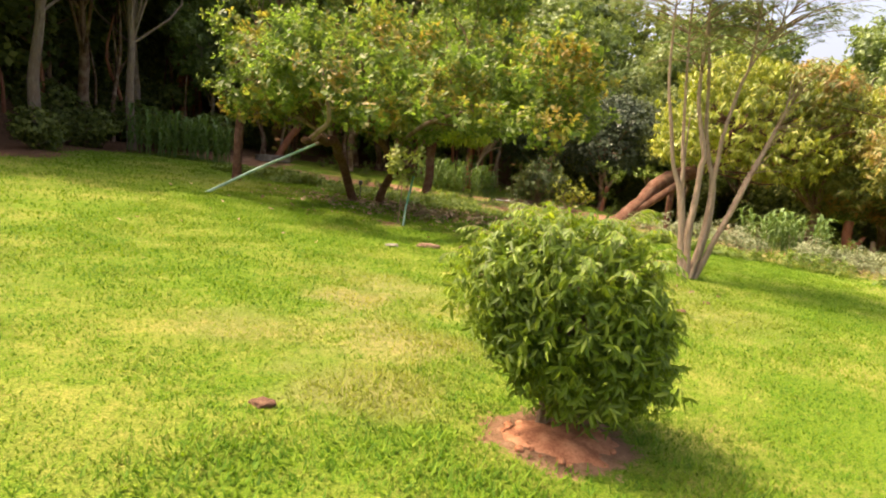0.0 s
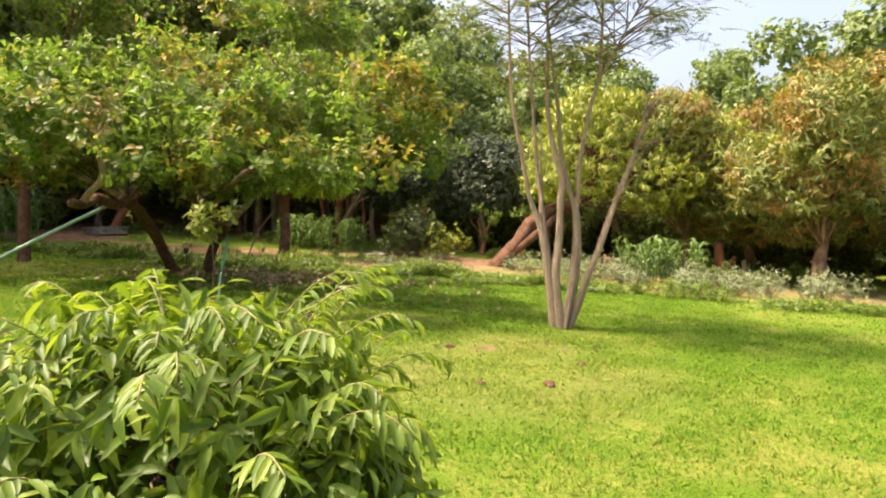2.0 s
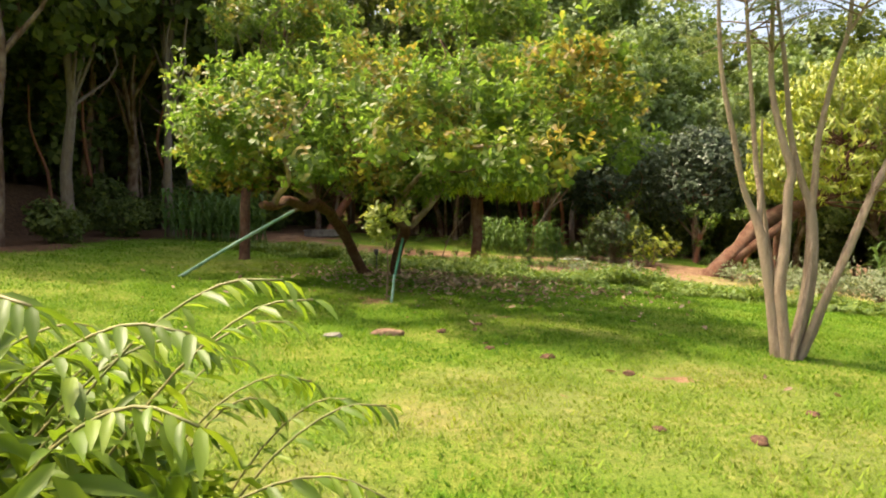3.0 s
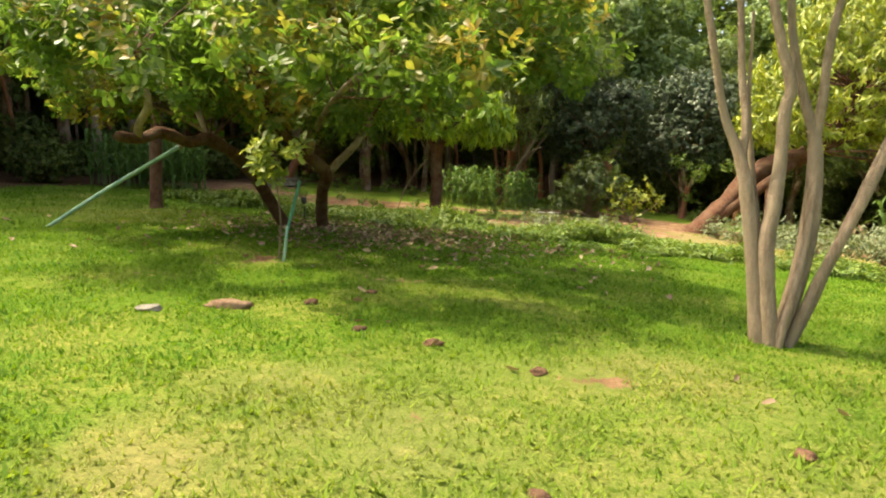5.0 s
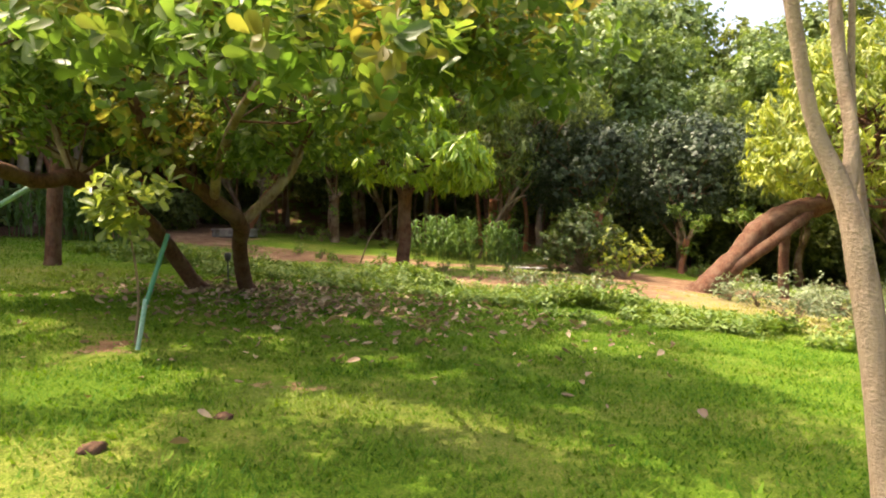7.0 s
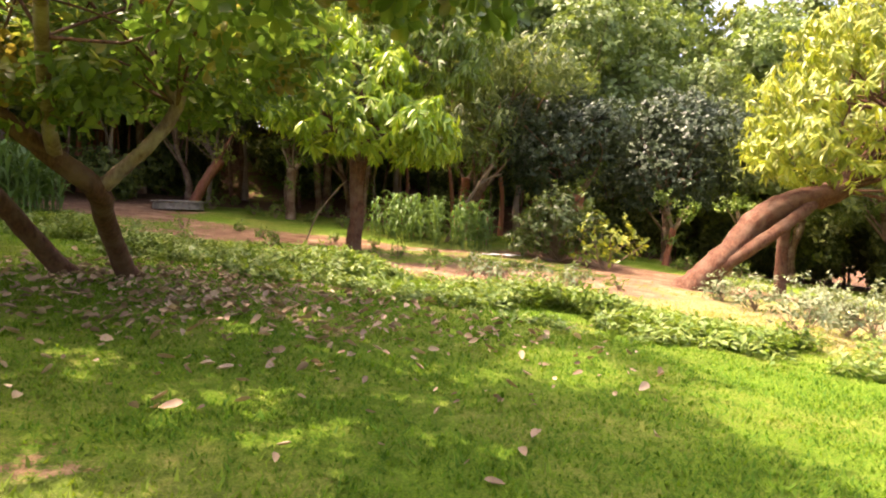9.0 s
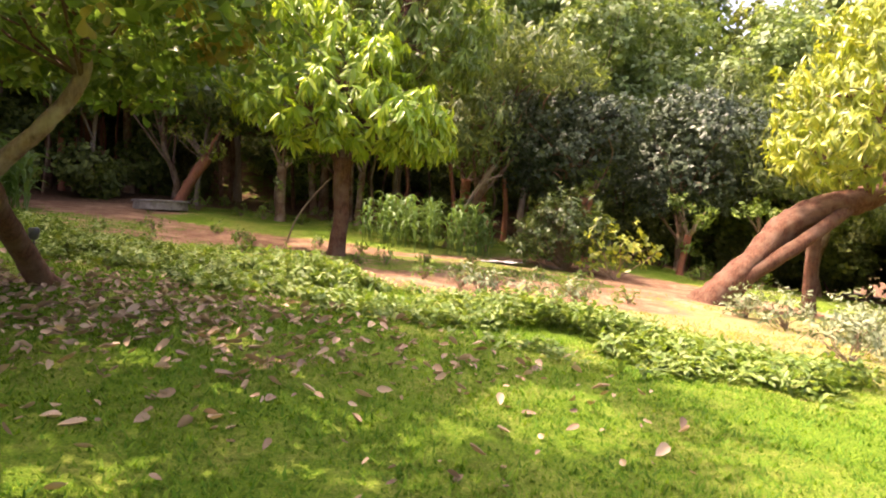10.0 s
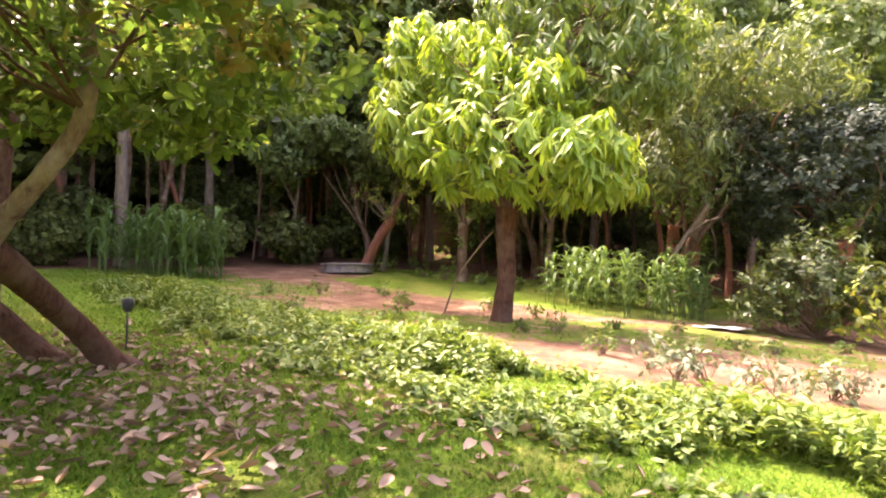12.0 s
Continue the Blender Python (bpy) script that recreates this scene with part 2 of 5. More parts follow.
def soil_cover(x, y):
    """How much bare red soil: the track behind the planted strip, the ring of the bush and small worn spots."""
    front = bed_front(x)
    w = wobble(x, y, 0.9)
    back = np.interp(x, [-16, -9, -4, 0, 3, 8, 14, 26], [33, 30.0, 27.2, 26.6, 29.5, 29.0, 22.0, 15.0])
    start = np.interp(x, [-14, -6, -2, 2, 5, 7, 12, 26], [1.6, 2.3, 1.9, 2.3, 3.6, 5.4, 4.4, 3.0])
    track = smooth(0.0, 0.8, y - front - start + 0.5 * w) * smooth(0.8, -0.8, y - back + 1.2 * w)
    track = track * (0.42 + 0.56 * smooth(-0.4, 0.4, wobble(x, y, 0.75, 3)))
    grassy = smooth(1.2, 0.4, np.hypot((x + 5.0) / 3.0, (y - 28.0) / 1.0)) + smooth(1.2, 0.4, np.hypot((x + 8.5) / 2.0, (y - 22.5) / 1.6))
    track = track * (1 - np.clip(grassy, 0, 1))
    ring = smooth(1.25, 0.8, np.hypot((x - 0.98) / 0.52, (y - 4.12) / 0.40))
    spot = smooth(1.2, 0.5, np.hypot((x - 3.08) / 0.26, (y - 10.0) / 0.30)) * 0.8
    spot2 = smooth(1.2, 0.4, np.hypot((x + 1.2) / 0.6, (y - 13.8) / 0.4)) * 0.5
    small = 0
    for cx, cy, r, k in ((2.05, 9.1, 0.16, 0.6), (4.7, 9.3, 0.2, 0.5), (-0.95, 13.4, 0.32, 0.75), (1.0, 12.75, 0.3, 0.5), (1.6, 16.2, 0.35, 0.5), (2.9, 11.6, 0.14, 0.6), (0.9, 12.9, 0.35, 0.55)):
        small = np.maximum(small, k * smooth(1.3, 0.4, np.hypot((x - cx) / r, (y - cy) / (0.8 * r)) + 0.4 * wobble(x, y, 7.0, cx)))
    return np.clip(track + ring + spot + spot2 + small, 0, 1)


def litter_cover(x, y):
    """Leaf litter of the wood."""
    edge = np.interp(x, [-30, -15, -11, -7, 0, 8, 14, 20, 30], [15, 18.5, 27.5, 31.5, 33.0, 34.0, 35.0, 34.0, 32.0])
    left = smooth(-10.8, -12.6, x + 0.7 * wobble(x, y, 0.8, 5)) * smooth(14, 17, y)
    far = smooth(-0.5, 1.5, y - edge + 1.0 * wobble(x, y, 0.6, 2)) * (0.55 + 0.45 * smooth(-0.2, 0.4, wobble(x, y, 0.35, 8)))
    return np.clip(np.maximum(left, far), 0, 1)


# The two patches near y 12.3 give sun dapples a pale grass colour.
WORN_AND_SUNLIT = [(-0.35, 5.6, 0.9, 0.6, 0.8), (0.2, 6.9, 0.7, 0.5, 0.6), (-0.6, 7.9, 0.8, 0.5, 0.7), (0.75, 7.9, 0.6, 0.6, 0.6), (1.5, 8.8, 1.0, 0.7, 0.35), (-0.8, 7.0, 0.5, 0.4, 1.0), (1.0, 9.2, 0.6, 0.4, 0.4), (1.4, 12.5, 1.0, 0.4, 0.35), (2.3, 12.2, 0.7, 0.3, 0.2), (4.2, 8.2, 0.9, 0.6, 0.2), (3.6, 10.2, 0.9, 0.5, 0.3), (-1.5, 5.6, 0.9, 0.5, 0.5), (-0.4, 4.5, 0.7, 0.6, 0.7)]


def dry_cover(x, y):
    """Dry, pale grass past the strip, in worn places of the lawn and on two sun dapples."""
    past = smooth(0.8, 2.2, y - bed_front(x)) * smooth(3, 6, x) * smooth(26, 22, y)
    worn = 0
    for cx, cy, rx, ry, k in WORN_AND_SUNLIT:
        worn = np.maximum(worn, 0.75 * k * smooth(1.3, 0.3, np.hypot((x - cx) / rx, (y - cy) / ry) + 0.4 * wobble(x, y, 3.1, cx) + 0.35 * wobble(x, y, 8.3, cy) + 0.2 * wobble(x, y, 19.0, cy)))
    return np.clip(0.85 * past + 0.25 * smooth(0.3, 0.9, wobble(x, y, 0.5, 4)) + worn, 0, 1)


def raw_mesh(name, verts, faces, material, soft=True):
    """A mesh from arrays; faces all have the same number of corners."""
    verts, faces = np.asarray(verts, np.float32), np.asarray(faces, np.int32)
    me = bpy.data.meshes.new(name)
    me.vertices.add(len(verts))
    me.vertices.foreach_set("co", verts.ravel())
    me.loops.add(faces.size)
    me.loops.foreach_set("vertex_index", faces.ravel())
    me.polygons.add(len(faces))
    me.polygons.foreach_set("loop_start", np.arange(0, faces.size, faces.shape[1], dtype=np.int32))
    me.polygons.foreach_set("use_smooth", np.full(len(faces), soft))
    me.materials.append(material)
    me.update(calc_edges=True)
    return me


def mesh_part(name, verts, faces, material, parent=None, label="", soft=True):
    ob = new(name, raw_mesh(name, verts, faces, material, soft))
    if parent:
        ob.parent = parent
    if name in ("twig", "branch", "wand", "foliage", "crown", "shoot"):
        ob["kind"] = "stuff"
    return tagged(ob, label)


def part(name, bm, material, parent=None, label=""):
    me = bpy.data.meshes.new(name)
    bm.to_mesh(me)
    bm.free()
    me.materials.append(material)
    ob = new(name, me)
    if parent:
        ob.parent = parent
    return tagged(ob, label)


def thing(name, x, y, label, category, group="", z=None, turn=0.0):
    """The empty at the base of a thing that stands on the ground."""
    ob = new(name)
    ob.empty_display_size = 0.2
    ob.matrix_world = pose(x, y, float(ground(x, y)) if z is None else z, 0, 0, turn)
    return tagged(ob, label, category, group)


def unit(v):
    return v / np.maximum(np.linalg.norm(v, axis=-1, keepdims=True), 1e-9)


def spline(points, steps):
    """Catmull-Rom curve through points; each carries any number of columns."""
    p = np.asarray(points, float)
    p = np.vstack([2 * p[0] - p[1], p, 2 * p[-1] - p[-2]])
    rows = []
    for i in range(1, len(p) - 2):
        for u in np.linspace(0, 1, steps, endpoint=False):
            a, b, c, d = p[i - 1:i + 3]
            rows.append(0.5 * (2 * b + (c - a) * u + (2 * a - 5 * b + 4 * c - d) * u * u + (3 * b - a - 3 * c + d) * u ** 3))
    rows.append(p[-2])
    return np.array(rows)


def tube(points, sides=8, steps=4, rough=0.06, rng=RNG):
    """A tapered limb along points (x, y, z, radius), closed at its end. Returns vertices and quads."""
    c = spline(points, steps)
    mid, rad = c[:, :3], np.maximum(c[:, 3], 0.002)
    tang = unit(np.gradient(mid, axis=0))
    ref = np.array([0.0, 1.0, 0.0]) if abs(tang[0][1]) < 0.8 else np.array([1.0, 0.0, 0.0])
    a = unit(np.cross(tang, ref))
    b = np.cross(tang, a)
    ang = np.linspace(0, 2 * np.pi, sides, endpoint=False)
    lobes = 1 + rough * rng.normal(size=(1, sides)) + 0.6 * rough * rng.normal(size=(len(mid), sides))
    ring = mid[:, None] + (rad[:, None] * lobes)[..., None] * (np.cos(ang)[None, :, None] * a[:, None] + np.sin(ang)[None, :, None] * b[:, None])
    verts = ring.reshape(-1, 3)
    i, j = np.meshgrid(np.arange(len(mid) - 1), np.arange(sides), indexing="ij")
    k = (j + 1) % sides
    quads = np.stack([i * sides + j, i * sides + k, (i + 1) * sides + k, (i + 1) * sides + j], -1).reshape(-1, 4)
    last = (len(mid) - 1) * sides
    caps = [[last + s, last + s + 1, last + sides - 2 - s, last + sides - 1 - s] for s in range(0, sides // 2 - 1)]
    return verts, np.vstack([quads, caps]) if caps else quads


def join(pieces):
    verts, faces, n = [], [], 0
    for v, f in pieces:
        verts.append(np.asarray(v, float))
        faces.append(np.asarray(f) + n)
        n += len(v)
    return np.vstack(verts), np.vstack(faces)


def leaf_shape(profile, fold=0.12, curl=-0.12):
    """A leaf of unit length along y, folded at its midrib; profile: (along, half width). Returns vertices and triangles."""
    verts, faces = [(0, 0, 0)], []
    rows = []
    for s, w in profile:
        z = curl * s * s
        k = len(verts)
        verts += [(-w, s, z + fold * w), (0, s, z - fold * w * 0.4), (w, s, z + fold * w)]
        rows.append(k)
    verts.append((0, 1, curl))
    tip = len(verts) - 1
    r = rows[0]
    faces += [(0, r + 1, r), (0, r + 2, r + 1)]
    for r, q in zip(rows, rows[1:]):
        faces += [(r, r + 1, q + 1), (r, q + 1, q), (r + 1, r + 2, q + 2), (r + 1, q + 2, q + 1)]
    r = rows[-1]
    faces += [(r, r + 1, tip), (r + 1, r + 2, tip)]
    return np.array(verts, float), np.array(faces)


def simple_leaf(w=0.3, fold=0.15):
    return np.array([(0, 0, 0), (-w, 0.5, fold * w), (w, 0.5, fold * w), (0, 1, -0.1)], float), np.array([(0, 2, 1), (1, 2, 3)])


OBOVATE = leaf_shape([(0.35, 0.15), (0.72, 0.26), (0.92, 0.17)], 0.25, -0.14)
LANCE = leaf_shape([(0.25, 0.10), (0.6, 0.12)], 0.35, -0.35)
OVAL = leaf_shape([(0.3, 0.19), (0.65, 0.20)], 0.3, -0.22)
WILLOW = leaf_shape([(0.25, 0.12), (0.6, 0.13)], 0.45, -0.36)
BROAD = simple_leaf(0.34)
NARROW = simple_leaf(0.16, 0.4)


def leaves(at, along, face, size, shape):
    """Many copies of one leaf shape: places, directions, facing, lengths."""
    along = unit(along)
    side = unit(np.cross(along, face))
    up = np.cross(side, along)
    v, f = shape
    size = np.asarray(size)[:, None, None]
    verts = at[:, None] + size * (v[None, :, 0, None] * side[:, None] + v[None, :, 1, None] * along[:, None] + v[None, :, 2, None] * up[:, None])
    faces = f[None] + (np.arange(len(at)) * len(v))[:, None, None]
    return verts.reshape(-1, 3), faces.reshape(-1, f.shape[1])


def crown_tips(lumps, count, rng, inner=0.3, hollow=0.72, under=0.75):
    """Twig ends spread over a crown made of lumps (x, y, z, rx, ry, rz), with outward directions."""
    lumps = np.asarray(lumps, float)
    weight = lumps[:, 3] * lumps[:, 4] + lumps[:, 4] * lumps[:, 5] + lumps[:, 3] * lumps[:, 5]
    pick = rng.choice(len(lumps), count * 2, p=weight / weight.sum())
    u = unit(rng.normal(size=(count * 2, 3)))
    r = 1.0 - inner * rng.random(count * 2) ** 1.6 + 0.07 * rng.normal(size=count * 2)
    p = lumps[pick, :3] + u * lumps[pick, 3:] * r[:, None]
    ok = (u[:, 2] > -under) | (rng.random(count * 2) < 0.25)
    for k, l in enumerate(lumps):
        inside = (((p - l[:3]) / l[3:]) ** 2).sum(1) < hollow ** 2
        ok &= ~(inside & (pick != k))
    return p[ok][:count], u[ok][:count]


def foliage(tips, out, per, length, shape, rng, spread=(35, 95), droop=0.0, up=0.45, reach=0.0):
    """A tuft of leaves at each twig end."""
    n = len(tips)
    axis = unit(out * 0.8 + np.array([0, 0, up]) + 0.35 * rng.normal(size=(n, 3)))
    axis = np.repeat(axis, per, 0)
    at = np.repeat(tips, per, 0)
    perp = unit(np.cross(axis, rng.normal(size=axis.shape)))
    th = np.radians(rng.uniform(spread[0], spread[1], len(axis)))[:, None]
    along = axis * np.cos(th) + perp * np.sin(th)
    along[:, 2] -= droop * rng.uniform(0.6, 1.3, len(axis))
    face = axis + 0.25 * rng.normal(size=axis.shape) + np.array([0, 0, 0.3])
    at = at + axis * (rng.random((len(axis), 1)) - 0.5) * length * (0.6 + reach)
    return leaves(at, along, face, length * rng.uniform(0.65, 1.2, len(axis)), shape)


def limbs_to(start, ends, radius, rng, sag=0.1, sides=5):
    """Thin branches from a point of the trunk out to some of the twig ends."""
    pieces = []
    for e in ends:
        s = np.asarray(start[rng.integers(len(start))], float)
        d = e - s
        m1 = s + d * 0.35 + rng.normal(size=3) * 0.08 * np.linalg.norm(d) + np.array([0, 0, sag])
        m2 = s + d * 0.7 + rng.normal(size=3) * 0.06 * np.linalg.norm(d) + np.array([0, 0, sag])
        pieces.append(tube([(*s, radius), (*m1, radius * 0.7), (*m2, radius * 0.45), (*e, radius * 0.15)], sides, 3, 0.05, rng))
    return pieces


# ---------------------------------------------------------------- ground
def build_ground():
    def lines(lo, hi, step):
        near = np.arange(lo, hi + step / 2, step)
        out = np.array([1.5, 4, 9, 20, 45, 100, 250, 600, 1500])
        return np.concatenate([(lo - out)[::-1], near, hi + out])

    xs, ys = lines(-24, 34, 0.25), lines(-6, 48, 0.25)
    gx, gy = np.meshgrid(xs, ys)
    gz = ground(gx, gy) + 0.02 * wobble(gx, gy, 1.9) * (np.abs(gx) < 40)
    verts = np.stack([gx, gy, gz], -1).reshape(-1, 3)
    nx = len(xs)
    i, j = np.meshgrid(np.arange(len(ys) - 1), np.arange(nx - 1), indexing="ij")
    faces = np.stack([i * nx + j, i * nx + j + 1, (i + 1) * nx + j + 1, (i + 1) * nx + j], -1).reshape(-1, 4)
    me = raw_mesh("ground", verts, faces, M_GROUND)
    col = np.ones((len(verts), 4), np.float32)
    col[:, 0] = soil_cover(verts[:, 0], verts[:, 1])
    col[:, 1] = litter_cover(verts[:, 0], verts[:, 1])
    col[:, 2] = dry_cover(verts[:, 0], verts[:, 1])
    layer = me.color_attributes.new("cover", "FLOAT_COLOR", "POINT")
    layer.data.foreach_set("color", col.ravel())
    tagged(new("ground", me), "sunny lawn with worn yellow patches, red soil track and leaf litter", "ground", kind="structure")


def floor_z(x, y):
    """Height of the built ground, its small swells included."""
    return ground(x, y) + 0.02 * wobble(x, y, 1.9)


def grass_field(name, count, box, height, width, label, power=1.0, spot=None):
    rng = np.random.default_rng(len(name) + count)
    x0, x1, y0, y1 = box
    x = rng.uniform(x0, x1, count * 2)
    y = y0 + (y1 - y0) * rng.random(count * 2) ** power
    bare = np.clip(soil_cover(x, y) + litter_cover(x, y) + 0.35 * dry_cover(x, y), 0, 1)
    tuft = 0.55 + 0.45 * wobble(x, y, 4.2, 1)
    if spot:
        sx, sy, sr = spot
        bare = np.clip(bare + smooth(0.45, 1.0, np.hypot(x - sx, y - sy) / sr + 0.25 * wobble(x, y, 2.3, 9)), 0, 1)
    ok = (rng.random(len(x)) > bare * 1.0) & (rng.random(len(x)) < tuft + 0.25) & (y < bed_front(x) + 0.6 + rng.random(len(x)) * 9)
    x, y, tuft = x[ok][:count], y[ok][:count], tuft[ok][:count]
    n = len(x)
    h = height * (0.6 + 0.6 * rng.random(n) + 0.3 * tuft ** 2)
    turn = rng.uniform(0, 2 * np.pi, n)
    lean = rng.uniform(0.4, 1.7, n)
    base = np.stack([x, y, floor_z(x, y) - 0.005], 1)
    side = np.stack([np.cos(turn), np.sin(turn), 0 * turn], 1) * (width * rng.uniform(0.6, 1.3, n))[:, None]
    tip = base + np.stack([-np.sin(turn) * lean * h, np.cos(turn) * lean * h, h], 1)
    verts = np.stack([base - side, base + side, tip], 1).reshape(-1, 3)
    faces = np.arange(3 * n).reshape(-1, 3)
    me = raw_mesh(name, verts, faces, M_GRASS, False)
    col = np.ones((3 * n, 4), np.float32)
    col[:, 2] = np.repeat(dry_cover(x, y), 3)
    layer = me.color_attributes.new("cover", "FLOAT_COLOR", "POINT")
    layer.data.foreach_set("color", col.ravel())
    ob = new(name, me)
    tagged(ob, label, "grass", kind="stuff")


build_ground()
grass_field("lawn_grass", 380000, (-5.5, 9.5, 1.6, 21), 0.028, 0.0066, "short bright green and yellowish lawn grass")
grass_field("coarse_grass", 15000, (-1.8, 3.0, 1.8, 6.4), 0.046, 0.008, "coarser grass tufts round the shrub", spot=(0.6, 4.1, 2.2))
grass_field("far_lawn_grass", 90000, (-13, 20, 6, 27), 0.048, 0.012, "short sunlit lawn grass towards the trees")


# ---------------------------------------------------------------- the bush on the lawn
def build_bush():
    rng = np.random.default_rng(11)
    top = thing("shrub", 0.84, 4.24, "round glossy green weeping shrub in a ring of red soil", "shrub")
    lumps = [(0.17, -0.08, 0.80, 0.54, 0.52, 0.50), (0.12, -0.12, 1.08, 0.50, 0.48, 0.34), (0.34, -0.05, 0.5, 0.50, 0.46, 0.38), (-0.20, -0.08, 1.0, 0.40, 0.38, 0.34), (0.42, -0.1, 0.80, 0.34, 0.38, 0.38), (-0.08, -0.12, 0.76, 0.34, 0.36, 0.30)]
    tips, out = crown_tips(lumps, 1900, rng, 0.42, 0.6, 0.95)
    stems = [tube([(0, 0, -0.03, 0.022), (0.03 + 0.05 * i, 0.02 * i, 0.25, 0.018), (0.10 + 0.08 * math.sin(2.4 * i), 0.09 * math.cos(2.4 * i), 0.6, 0.013), (0.2 + 0.16 * math.sin(2.4 * i), 0.16 * math.cos(2.4 * i), 1.0, 0.006)], 6, 3, 0.05, rng) for i in range(5)]
    stems += limbs_to([(0.08, 0, 0.35), (0.15, 0.05, 0.6), (0.15, -0.05, 0.8)], tips[:90], 0.007, rng, 0.06, 4)
    mesh_part("shoot", *join(stems), M_TWIG, top)
    pieces = [foliage(tips, out, 9, 0.079, WILLOW, rng, (25, 95), 0.75, 0.1, 1.6)]
    wands, dirs = [], []
    for i in range(70):
        a = rng.uniform(0, 2 * np.pi)
        k = rng.random()
        s = np.array([0.12 + 0.5 * k * math.cos(a), -0.1 + 0.5 * k * math.sin(a), 1.24 - 0.25 * k * k + 0.08 * rng.random()])
        d = np.array([0.24 * math.cos(a), 0.24 * math.sin(a), 0.08 + 0.14 * rng.random()]) * rng.uniform(0.7, 1.25)
        pts = [s, s + d * 0.5 + np.array([0, 0, 0.05]), s + d * 0.9 + np.array([0, 0, 0.03]), s + d * 1.2 - np.array([0, 0, 0.04])]
        stems.append(tube([(*q, 0.0026 - 0.0005 * k) for k, q in enumerate(pts)], 4, 3, 0.02, rng))
        c = spline(pts, 4)
        wands.append(c)
        dirs.append(np.gradient(c, axis=0))
    w, d = np.vstack(wands), unit(np.vstack(dirs))
    w, d = np.repeat(w, 2, 0), np.repeat(d, 2, 0)
    side = unit(np.cross(d, np.array([0, 0, 1.0]))) * np.where(np.arange(len(d)) % 2, 1, -1)[:, None]
    along = side * 0.8 + d * 0.7 + np.array([0, 0, -0.35]) + 0.2 * rng.normal(size=d.shape)
    pieces.append(leaves(w, along, np.tile([0, 0, 1.0], (len(w), 1)) + 0.2 * rng.normal(size=w.shape), 0.056 * rng.uniform(0.7, 1.15, len(w)), WILLOW))
    mesh_part("wand", *join(stems[-70:]), M_SHOOT, top)
    mesh_part("crown", *join(pieces), M_BUSH, top, "dense glossy drooping leaves")


build_bush()


